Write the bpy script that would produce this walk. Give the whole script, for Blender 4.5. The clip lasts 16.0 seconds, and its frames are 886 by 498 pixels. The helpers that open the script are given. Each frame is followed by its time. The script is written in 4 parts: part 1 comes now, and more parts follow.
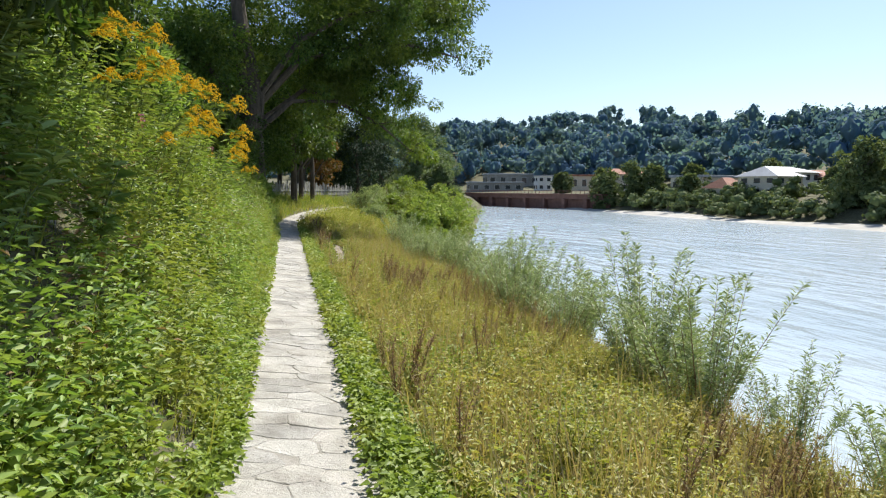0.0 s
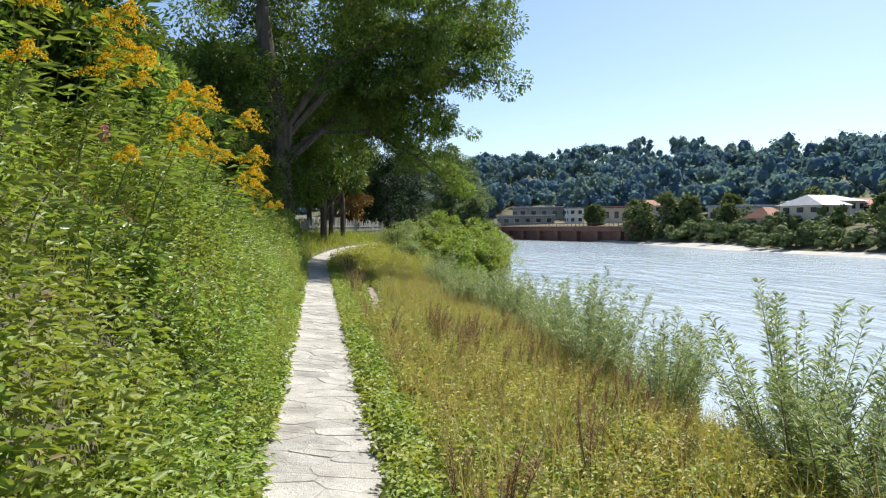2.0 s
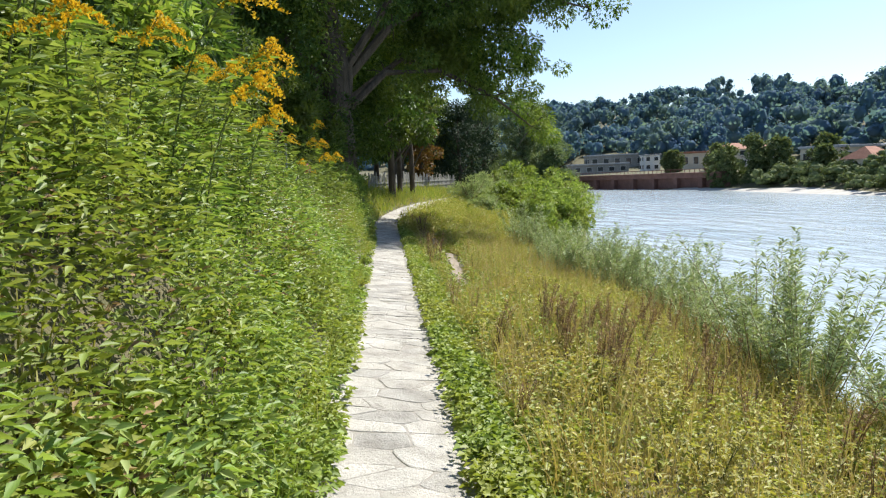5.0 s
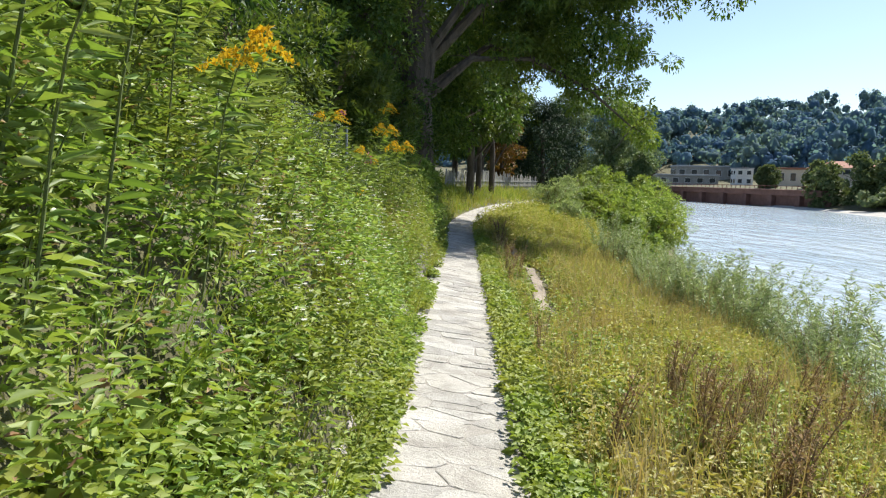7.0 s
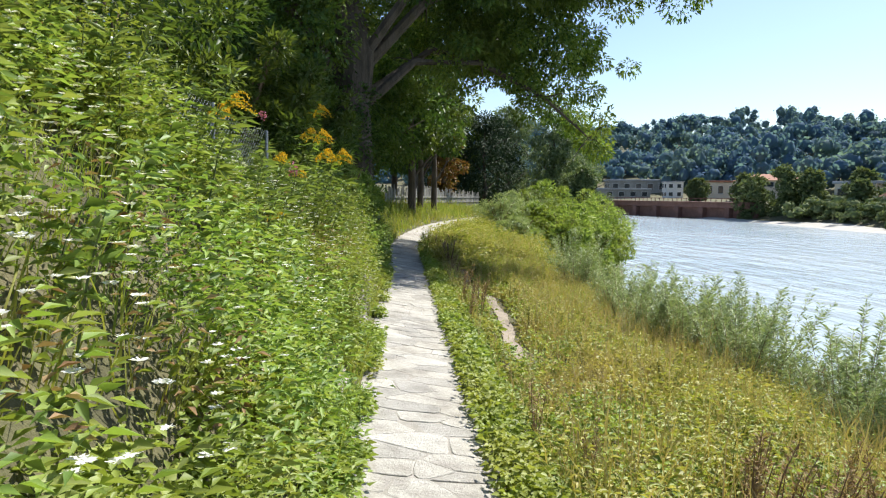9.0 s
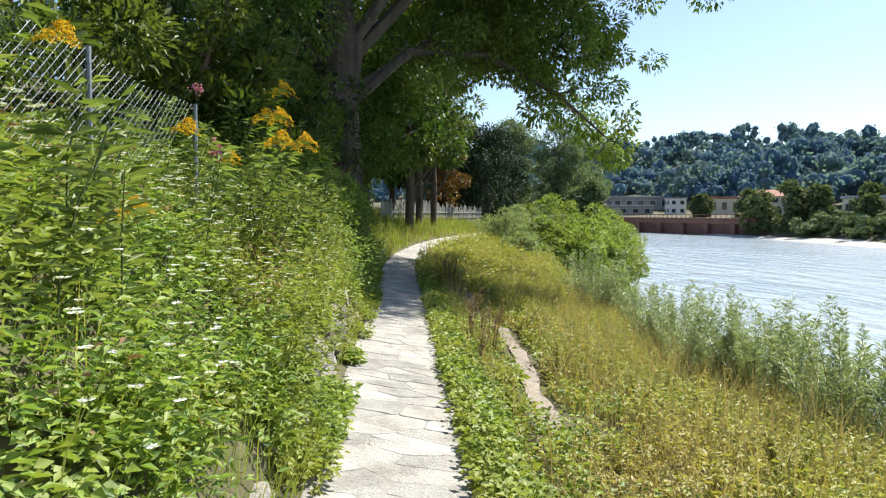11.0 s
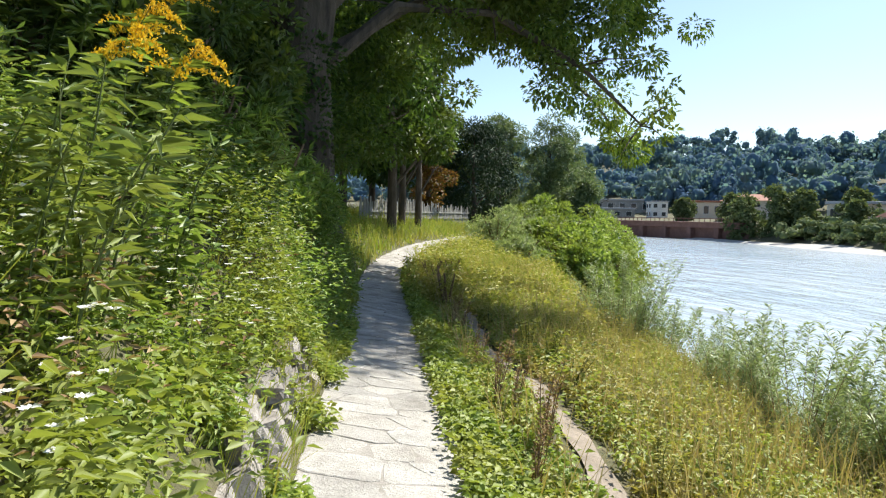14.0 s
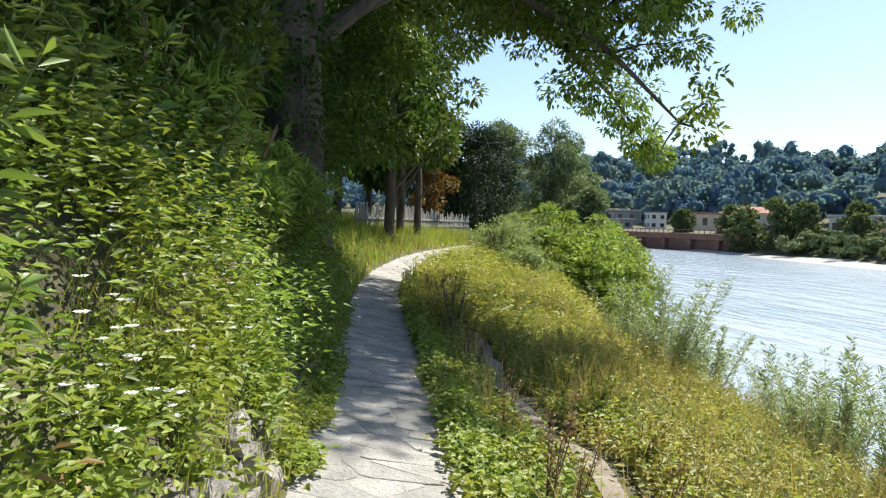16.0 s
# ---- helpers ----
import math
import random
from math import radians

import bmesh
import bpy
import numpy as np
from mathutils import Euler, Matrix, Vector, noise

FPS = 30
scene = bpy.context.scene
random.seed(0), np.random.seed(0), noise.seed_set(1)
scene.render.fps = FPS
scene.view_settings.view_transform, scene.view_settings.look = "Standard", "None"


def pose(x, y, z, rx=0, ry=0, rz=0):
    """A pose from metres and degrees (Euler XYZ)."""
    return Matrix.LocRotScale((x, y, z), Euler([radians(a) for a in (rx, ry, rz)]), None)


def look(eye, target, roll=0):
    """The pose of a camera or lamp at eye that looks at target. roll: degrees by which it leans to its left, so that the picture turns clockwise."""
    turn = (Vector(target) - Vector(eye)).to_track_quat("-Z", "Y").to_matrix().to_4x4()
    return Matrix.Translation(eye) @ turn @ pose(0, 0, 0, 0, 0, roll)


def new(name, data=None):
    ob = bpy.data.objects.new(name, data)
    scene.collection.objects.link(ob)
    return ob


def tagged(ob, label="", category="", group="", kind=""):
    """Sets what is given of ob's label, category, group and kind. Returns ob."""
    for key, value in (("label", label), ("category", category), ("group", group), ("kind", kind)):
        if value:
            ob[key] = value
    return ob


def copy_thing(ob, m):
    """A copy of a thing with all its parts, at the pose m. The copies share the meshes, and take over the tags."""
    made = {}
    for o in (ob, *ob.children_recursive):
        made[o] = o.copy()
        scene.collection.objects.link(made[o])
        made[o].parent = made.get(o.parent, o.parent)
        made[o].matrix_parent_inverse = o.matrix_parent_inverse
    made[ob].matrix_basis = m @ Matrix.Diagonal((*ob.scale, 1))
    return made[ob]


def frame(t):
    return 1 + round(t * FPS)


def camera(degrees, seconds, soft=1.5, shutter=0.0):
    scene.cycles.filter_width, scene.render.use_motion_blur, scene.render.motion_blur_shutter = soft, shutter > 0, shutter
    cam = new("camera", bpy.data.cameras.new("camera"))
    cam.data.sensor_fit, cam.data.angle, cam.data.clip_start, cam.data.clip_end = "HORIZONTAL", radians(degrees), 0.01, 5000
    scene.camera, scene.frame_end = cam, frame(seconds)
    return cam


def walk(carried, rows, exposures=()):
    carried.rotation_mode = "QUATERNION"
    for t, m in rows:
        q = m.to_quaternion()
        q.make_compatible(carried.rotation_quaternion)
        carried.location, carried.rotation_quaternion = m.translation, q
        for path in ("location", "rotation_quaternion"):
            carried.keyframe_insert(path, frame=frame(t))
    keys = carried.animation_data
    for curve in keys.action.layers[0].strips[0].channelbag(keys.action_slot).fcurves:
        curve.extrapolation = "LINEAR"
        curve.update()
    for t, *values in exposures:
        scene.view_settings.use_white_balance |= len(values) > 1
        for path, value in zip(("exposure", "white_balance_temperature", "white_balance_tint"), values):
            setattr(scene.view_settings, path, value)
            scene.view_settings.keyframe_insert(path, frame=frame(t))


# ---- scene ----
cam = camera(66.0, 16.0, 1.2)
PATH = [
    (0, (-0.054, -1.787, 1.532), (0.388, 0.155, 1.358), 0.2),
    (0.5, (-0.069, -1.294, 1.557), (0.297, 0.666, 1.399), 3.0),
    (1, (-0.079, -0.755, 1.567), (0.277, 1.21, 1.449), 2.5),
    (1.5, (-0.032, -0.199, 1.549), (0.327, 1.767, 1.464), 0.8),
    (2, (-0.006, 0.339, 1.551), (0.354, 2.305, 1.477), -0.6),
    (2.5, (0.007, 0.86, 1.582), (0.364, 2.825, 1.483), -1.9),
    (3, (-0.037, 1.346, 1.594), (0.314, 3.312, 1.482), -1.6),
    (3.5, (-0.054, 1.878, 1.557), (0.285, 3.846, 1.446), -1.9),
    (4, (-0.044, 2.385, 1.54), (0.238, 4.359, 1.394), -3.1),
    (4.2, (-0.036, 2.615, 1.526), (0.205, 4.593, 1.356), -3.7),
    (6.3, (0.036, 4.891, 1.603), (0.078, 6.879, 1.388), 0.6),
    (6.5, (0.037, 5.11, 1.583), (0.072, 7.099, 1.374), 1.1),
    (7, (0.024, 5.673, 1.565), (-0.033, 7.661, 1.357), 1.2),
    (7.5, (-0.062, 6.097, 1.58), (-0.111, 8.085, 1.375), 0.7),
    (8, (-0.083, 6.632, 1.525), (-0.123, 8.62, 1.312), 0.4),
    (8.5, (-0.122, 7.157, 1.537), (-0.082, 9.148, 1.357), 0.6),
    (9, (-0.144, 7.648, 1.554), (-0.022, 9.638, 1.396), 0.5),
    (9.5, (-0.057, 8.198, 1.548), (0.098, 10.185, 1.388), 0.9),
    (9.7, (-0.054, 8.409, 1.527), (0.107, 10.396, 1.374), 0.8),
    (11.8, (0.045, 10.936, 1.346), (0.143, 12.931, 1.251), -0.1),
    (12, (0.027, 11.169, 1.356), (0.128, 13.164, 1.257), 0.0),
    (12.5, (-0.009, 11.677, 1.365), (0.057, 13.673, 1.257), 0.5),
    (13, (-0.007, 12.002, 1.382), (0.053, 13.998, 1.27), -0.1),
    (13.5, (-0.028, 12.512, 1.363), (0.047, 14.507, 1.244), 0.9),
    (14, (-0.051, 13.111, 1.356), (0.129, 15.1, 1.254), 0.9),
    (14.5, (-0.001, 13.52, 1.329), (0.308, 15.494, 1.241), 1.1),
    (15, (-0.042, 13.925, 1.344), (0.227, 15.904, 1.253), 1.2),
    (15.5, (-0.044, 14.347, 1.34), (0.152, 16.335, 1.243), 1.5),
    (16, (-0.065, 14.866, 1.345), (0.126, 16.856, 1.267), 1.7),
]
walk(cam, [(t, look(eye, target, roll)) for t, eye, target, roll in PATH],
     [(t, stops, 6250, 10) for t, stops in ((0, 0.60), (4, 0.72), (8, 0.76), (12, 0.88), (16, 0.88))])

# ---- world, sun, exposure ----
SUN_AZ, SUN_EL = 50.0, 52.0          # degrees from the path's direction towards the river; height
sky = bpy.data.worlds.new("sky")
scene.world = sky
sky.use_nodes = True
_n = sky.node_tree.nodes
_sky = _n.new("ShaderNodeTexSky")
_sky.sky_type = 'NISHITA'
_sky.sun_disc = False
_sky.sun_elevation = radians(SUN_EL)
_sky.sun_rotation = radians(SUN_AZ)
_sky.altitude = 300
_sky.air_density = 1.0
_sky.dust_density = 0.9
_sky.ozone_density = 2.0
_n["Background"].inputs["Strength"].default_value = 0.10
sky.node_tree.links.new(_sky.outputs[0], _n["Background"].inputs["Color"])
_sd = Vector((math.sin(radians(SUN_AZ)) * math.cos(radians(SUN_EL)), math.cos(radians(SUN_AZ)) * math.cos(radians(SUN_EL)), math.sin(radians(SUN_EL))))
_sun = new("sun", bpy.data.lights.new("sun", 'SUN'))
_sun.data.energy = 5.0
_sun.data.angle = radians(0.53)
_sun.data.color = (1.0, 0.95, 0.85)
_sun.matrix_world = look(_sd * 60, (0, 0, 0))

RNG = np.random.default_rng(7)


# ---- materials ----
def mat(name):
    m = bpy.data.materials.new(name)
    m.use_nodes = True
    nt = m.node_tree
    return m, nt.nodes, nt.links, nt.nodes["Principled BSDF"]


def ramp(nodes, links, fac, stops):
    r = nodes.new("ShaderNodeValToRGB")
    el = r.color_ramp.elements
    while len(el) < len(stops):
        el.new(0.5)
    for e, (p, c) in zip(el, stops):
        e.position, e.color = p, (*c, 1)
    links.new(fac, r.inputs[0])
    return r.outputs[0]


def noise_tex(nodes, links, scale, detail=4, coord=None, rough=0.55):
    t = nodes.new("ShaderNodeTexNoise")
    t.inputs["Scale"].default_value = scale
    t.inputs["Detail"].default_value = detail
    t.inputs["Roughness"].default_value = rough
    if coord is not None:
        links.new(coord, t.inputs["Vector"])
    return t.outputs["Fac"]


def mix_col(nodes, links, fac, a, b, mode='MIX'):
    m = nodes.new("ShaderNodeMix")
    m.data_type, m.blend_type = 'RGBA', mode
    for sock, v in ((m.inputs[0], fac), (m.inputs[6], a), (m.inputs[7], b)):
        if isinstance(v, (int, float)):
            sock.default_value = v
        elif isinstance(v, tuple):
            sock.default_value = (*v, 1)
        else:
            links.new(v, sock)
    return m.outputs[2]


def leaf_mat(name, cols, patch=None, patch_scale=0.6, trans=0.35, rough=0.5, gloss=0.35):
    """Leaves: colour by leaf, patches over metres, light coming through."""
    m, n, l, p = mat(name)
    g = n.new("ShaderNodeNewGeometry")
    stops = [(i / (len(cols) - 1), c) for i, c in enumerate(cols)]
    c = ramp(n, l, g.outputs["Random Per Island"], stops)
    if patch:
        f = noise_tex(n, l, patch_scale, 3, g.outputs["Position"])
        f = ramp(n, l, f, [(0.45, (0, 0, 0)), (0.62, (1, 1, 1))])
        c = mix_col(n, l, f, c, mix_col(n, l, 0.65, c, patch))
    l.new(c, p.inputs["Base Color"])
    p.inputs["Roughness"].default_value = rough
    p.inputs["Specular IOR Level"].default_value = gloss
    t = n.new("ShaderNodeBsdfTranslucent")
    tc = mix_col(n, l, 1.0, c, (1.0, 1.0, 0.5), 'MULTIPLY')
    l.new(tc, t.inputs["Color"])
    mx = n.new("ShaderNodeMixShader")
    mx.inputs[0].default_value = trans
    l.new(p.outputs[0], mx.inputs[1])
    l.new(t.outputs[0], mx.inputs[2])
    l.new(mx.outputs[0], n["Material Output"].inputs[0])
    return m


def solid_mat(name, cols, scale=6.0, rough=0.85, bump=0.3, fine=40.0, metal=0.0, per_object=0.0, stretch=None):
    m, n, l, p = mat(name)
    g = n.new("ShaderNodeNewGeometry")
    pos = g.outputs["Position"]
    if stretch:
        mp = n.new("ShaderNodeMapping")
        mp.inputs["Scale"].default_value = stretch
        l.new(pos, mp.inputs["Vector"])
        pos = mp.outputs[0]
    f = noise_tex(n, l, scale, 5, pos, 0.6)
    stops = [(0.28 + 0.44 * i / max(1, len(cols) - 1), c) for i, c in enumerate(cols)]
    c = ramp(n, l, f, stops)
    f2 = noise_tex(n, l, fine, 4, pos, 0.7)
    c = mix_col(n, l, 0.35, c, ramp(n, l, f2, [(0.3, (0.55, 0.55, 0.55)), (0.7, (1.35, 1.35, 1.35))]), 'MULTIPLY')
    if per_object:
        o = n.new("ShaderNodeObjectInfo")
        v = ramp(n, l, o.outputs["Random"], [(0.0, (1 - per_object,) * 3), (0.5, (1, 1 - per_object * .1, 1 - per_object * .25)), (1.0, (1 + per_object * .5,) * 3)])
        c = mix_col(n, l, 1.0, c, v, 'MULTIPLY')
    l.new(c, p.inputs["Base Color"])
    p.inputs["Roughness"].default_value = rough
    p.inputs["Metallic"].default_value = metal
    b = n.new("ShaderNodeBump")
    b.inputs["Strength"].default_value = bump
    b.inputs["Distance"].default_value = 0.02
    l.new(f2, b.inputs["Height"])
    l.new(b.outputs[0], p.inputs["Normal"])
    return m


M_STONE = solid_mat("flagstone", [(0.25, 0.23, 0.20), (0.40, 0.38, 0.34), (0.50, 0.47, 0.43)], 3.2, 0.88, 0.9, 38, per_object=0.2)
M_BED = solid_mat("joint_sand", [(0.25, 0.23, 0.19), (0.38, 0.35, 0.31)], 8, 0.95, 0.5, 60)
M_WALLSTONE = solid_mat("wall_stone", [(0.16, 0.15, 0.13), (0.32, 0.29, 0.26), (0.42, 0.40, 0.36)], 7, 0.9, 0.9, 30, per_object=0.25)
M_DIRT = solid_mat("trodden_earth", [(0.22, 0.18, 0.13), (0.36, 0.30, 0.24)], 4, 0.95, 0.6, 40)
M_SOIL = solid_mat("ground_cover", [(0.055, 0.05, 0.025), (0.10, 0.095, 0.04), (0.17, 0.14, 0.08)], 2.6, 0.95, 1.0, 22)
M_BARK = solid_mat("bark", [(0.035, 0.027, 0.02), (0.09, 0.07, 0.05), (0.13, 0.10, 0.08)], 5, 0.95, 1.0, 30, stretch=(1, 1, 0.25))
M_STEM = solid_mat("dry_stem", [(0.16, 0.10, 0.06), (0.28, 0.19, 0.12)], 8, 0.9, 0.2)
M_GSTEM = solid_mat("green_stem", [(0.08, 0.12, 0.03), (0.16, 0.18, 0.06)], 8, 0.8, 0.2)
M_WHITE = solid_mat("white_render", [(0.66, 0.64, 0.60), (0.78, 0.77, 0.74)], 0.4, 0.9, 0.1, 6)
M_CREAM = solid_mat("cream_render", [(0.58, 0.50, 0.38), (0.68, 0.60, 0.48)], 0.4, 0.9, 0.1, 6)
M_ROOFRED = solid_mat("red_roof_tiles", [(0.24, 0.10, 0.06), (0.36, 0.17, 0.11)], 1.5, 0.85, 0.3, 8)
M_ROOFGREY = solid_mat("grey_roof_sheet", [(0.30, 0.31, 0.33), (0.40, 0.41, 0.43)], 0.6, 0.6, 0.1, 6)
M_RUST = solid_mat("rusty_girder", [(0.13, 0.06, 0.045), (0.22, 0.11, 0.08)], 0.8, 0.8, 0.2, 5)
M_CONC = solid_mat("weathered_concrete", [(0.22, 0.21, 0.19), (0.36, 0.35, 0.32)], 0.5, 0.9, 0.3, 5)
M_FENCE = solid_mat("weathered_boards", [(0.18, 0.175, 0.155), (0.32, 0.31, 0.28)], 5, 0.9, 0.4, 30, per_object=0.25, stretch=(1, 1, 0.2))
M_STEEL = solid_mat("galvanised_steel", [(0.22, 0.23, 0.24), (0.34, 0.35, 0.36)], 20, 0.55, 0.1, 80, metal=0.8)
M_DARKGLASS = solid_mat("dark_window_glass", [(0.03, 0.035, 0.04), (0.05, 0.055, 0.06)], 1, 0.15, 0.02, 6)
M_GRAVEL = solid_mat("gravel_beach", [(0.34, 0.32, 0.28), (0.52, 0.49, 0.44)], 0.5, 0.95, 0.6, 4)

L_NETTLE = leaf_mat("nettle_leaf", [(0.108, 0.178, 0.036), (0.195, 0.308, 0.064), (0.312, 0.437, 0.090), (0.390, 0.454, 0.168)], (0.26, 0.27, 0.05), 0.7, 0.4)
L_IVY = leaf_mat("ground_leaf", [(0.16, 0.22, 0.04), (0.25, 0.34, 0.06), (0.36, 0.43, 0.10)], (0.36, 0.36, 0.08), 1.2, 0.4)
L_BROAD = leaf_mat("broad_leaf", [(0.140, 0.212, 0.046), (0.245, 0.348, 0.077), (0.350, 0.423, 0.154)], None, 1, 0.35, 0.4, 0.5)
L_DRY = leaf_mat("dry_grass_blade", [(0.291, 0.273, 0.075), (0.495, 0.396, 0.149), (0.560, 0.450, 0.224), (0.379, 0.396, 0.113)], (0.50, 0.37, 0.18), 0.8, 0.35, 0.7, 0.2)
L_STRAW = leaf_mat("straw", [(0.40, 0.31, 0.17), (0.55, 0.45, 0.27), (0.48, 0.33, 0.18)], None, 1, 0.3, 0.7, 0.2)
L_HERB = leaf_mat("herb_leaf", [(0.108, 0.168, 0.048), (0.216, 0.302, 0.084), (0.351, 0.426, 0.156)], (0.24, 0.27, 0.06), 0.8, 0.35)
L_GRASS = leaf_mat("grass_blade", [(0.172, 0.260, 0.039), (0.315, 0.403, 0.065), (0.472, 0.455, 0.117)], (0.36, 0.31, 0.09), 0.7, 0.4, 0.6, 0.3)
L_WEED = leaf_mat("weed_leaf", [(0.216, 0.261, 0.043), (0.374, 0.398, 0.071), (0.517, 0.473, 0.149)], (0.44, 0.35, 0.13), 0.6, 0.4)
L_BROWN = leaf_mat("withered_leaf", [(0.22, 0.13, 0.07), (0.34, 0.23, 0.13), (0.42, 0.33, 0.18)], None, 1, 0.25, 0.8, 0.1)
L_WILLOW = leaf_mat("willow_leaf", [(0.20, 0.27, 0.11), (0.32, 0.40, 0.19), (0.44, 0.49, 0.30)], None, 1, 0.35, 0.45, 0.5)
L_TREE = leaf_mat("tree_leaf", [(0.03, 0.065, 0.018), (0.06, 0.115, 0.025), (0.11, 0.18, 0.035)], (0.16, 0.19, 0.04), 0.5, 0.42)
# lighter copy of the tree leaf: sunlight shining through is put into the colour
L_TREELIGHT = leaf_mat("sun_painted_tree_leaf", [(0.10, 0.17, 0.03), (0.18, 0.27, 0.045), (0.28, 0.34, 0.06)], None, 0.5, 0.45)
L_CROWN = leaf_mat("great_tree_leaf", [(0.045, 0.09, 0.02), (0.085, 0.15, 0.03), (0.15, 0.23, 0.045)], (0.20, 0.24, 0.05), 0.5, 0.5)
L_WILLOWTREE = leaf_mat("willow_crown_leaf", [(0.09, 0.14, 0.06), (0.16, 0.22, 0.10), (0.24, 0.29, 0.15)], None, 1, 0.3, 0.5, 0.4)
L_CONIFER = leaf_mat("conifer_needles", [(0.02, 0.045, 0.02), (0.045, 0.075, 0.03)], None, 1, 0.1, 0.7)
L_RUSSET = leaf_mat("russet_leaf", [(0.14, 0.07, 0.025), (0.25, 0.13, 0.04), (0.16, 0.14, 0.03)], None, 1, 0.35)
L_BUSH = leaf_mat("bush_leaf", [(0.135, 0.210, 0.042), (0.255, 0.350, 0.077), (0.420, 0.504, 0.126)], (0.22, 0.25, 0.05), 0.5, 0.4)
# blue distance haze is put into this hillside leaf colour
L_FARHAZE = leaf_mat("haze_painted_hill_leaf", [(0.11, 0.20, 0.34), (0.125, 0.215, 0.34), (0.15, 0.24, 0.31)], (0.20, 0.27, 0.24), 0.04, 0.5, 0.8, 0.1)
L_GOLD = leaf_mat("golden_plume", [(0.62, 0.36, 0.02), (0.78, 0.50, 0.03), (0.70, 0.50, 0.07)], None, 1, 0.3, 0.8, 0.1)
L_PETAL = leaf_mat("white_petal", [(0.72, 0.72, 0.68), (0.82, 0.82, 0.80)], None, 1, 0.25, 0.8, 0.1)
L_PINK = leaf_mat("pink_petal", [(0.50, 0.16, 0.30), (0.62, 0.28, 0.42)], None, 1, 0.3, 0.7, 0.1)


def water_mat():
    m, n, l, p = mat("milky_river_water")
    g = n.new("ShaderNodeNewGeometry")
    mp = n.new("ShaderNodeMapping")
    mp.inputs["Rotation"].default_value = (0, 0, radians(-8))
    mp.inputs["Scale"].default_value = (1.0, 0.32, 1)
    l.new(g.outputs["Position"], mp.inputs["Vector"])
    a = noise_tex(n, l, 0.7, 5, mp.outputs[0], 0.55)
    b2 = noise_tex(n, l, 0.12, 3, mp.outputs[0], 0.5)
    c = ramp(n, l, b2, [(0.35, (0.38, 0.45, 0.49)), (0.65, (0.48, 0.54, 0.57))])
    l.new(c, p.inputs["Base Color"])
    p.inputs["Roughness"].default_value = 0.12
    p.inputs["IOR"].default_value = 1.33
    b = n.new("ShaderNodeBump")
    b.inputs["Strength"].default_value = 0.9
    b.inputs["Distance"].default_value = 0.5
    l.new(a, b.inputs["Height"])
    l.new(b.outputs[0], p.inputs["Normal"])
    return m


M_WATER = water_mat()


# ---- mesh helpers ----
def mesh_from(name, verts, tris, material, smooth=False):
    """A mesh from arrays of corners and of faces with three or four corners each."""
    verts, tris = np.asarray(verts, np.float32), np.asarray(tris, np.int32)
    me = bpy.data.meshes.new(name)
    k = tris.shape[1]
    me.vertices.add(len(verts))
    me.vertices.foreach_set("co", verts.ravel())
    me.loops.add(tris.size)
    me.loops.foreach_set("vertex_index", tris.ravel())
    me.polygons.add(len(tris))
    me.polygons.foreach_set("loop_start", np.arange(0, tris.size, k, dtype=np.int32))
    me.polygons.foreach_set("loop_total", np.full(len(tris), k, np.int32))
    me.update(calc_edges=True)
    if smooth:
        me.polygons.foreach_set("use_smooth", np.ones(len(tris), bool))
    me.materials.append(material)
    return me


def part(name, data, material, parent=None, label="", loc=None):
    """Links a bmesh, or a ready mesh, as one mesh object under a thing or a part."""
    if isinstance(data, bmesh.types.BMesh):
        me = bpy.data.meshes.new(name)
        data.to_mesh(me)
        data.free()
        me.materials.append(material)
        data = me
    ob = new(name, data)
    if parent is not None:
        ob.parent = parent
    if loc is not None:
        ob.location = loc
    return tagged(ob, label)


def empty(name, loc, label, category, group="", kind=""):
    e = new(name)
    e.empty_display_size = 0.1
    e.location = loc
    return tagged(e, label, category, group, kind)


def unit(v):
    return v / np.maximum(np.linalg.norm(v, axis=1, keepdims=True), 1e-9)


def leaf_arrays(pos, axis, length, width, fold=0.25, droop=0.25):
    """Folded, pointed leaves: base, two sides, tip; two faces each."""
    n = len(pos)
    axis = unit(axis)
    side = unit(np.cross(axis, RNG.normal(size=(n, 3)) * 0.5 + (0, 0, 1.0)))
    up = np.cross(side, axis)
    length, width = np.asarray(length).reshape(-1, 1), np.asarray(width).reshape(-1, 1)
    mid = pos + axis * length * 0.42
    v = np.empty((n, 4, 3))
    v[:, 0] = pos
    v[:, 1] = mid + side * width * 0.5 + up * width * fold
    v[:, 2] = pos + axis * length - up * length * droop
    v[:, 3] = mid - side * width * 0.5 + up * width * fold
    i = np.arange(n)[:, None] * 4
    f = np.concatenate([i + [0, 1, 2], i + [0, 2, 3]], 0)
    return v.reshape(-1, 3), f


def leaf_mesh(name, pos, axis, length, width, material, fold=0.25, droop=0.25):
    v, f = leaf_arrays(np.asarray(pos, float), np.asarray(axis, float), length, width, fold, droop)
    return mesh_from(name, v, f, material)


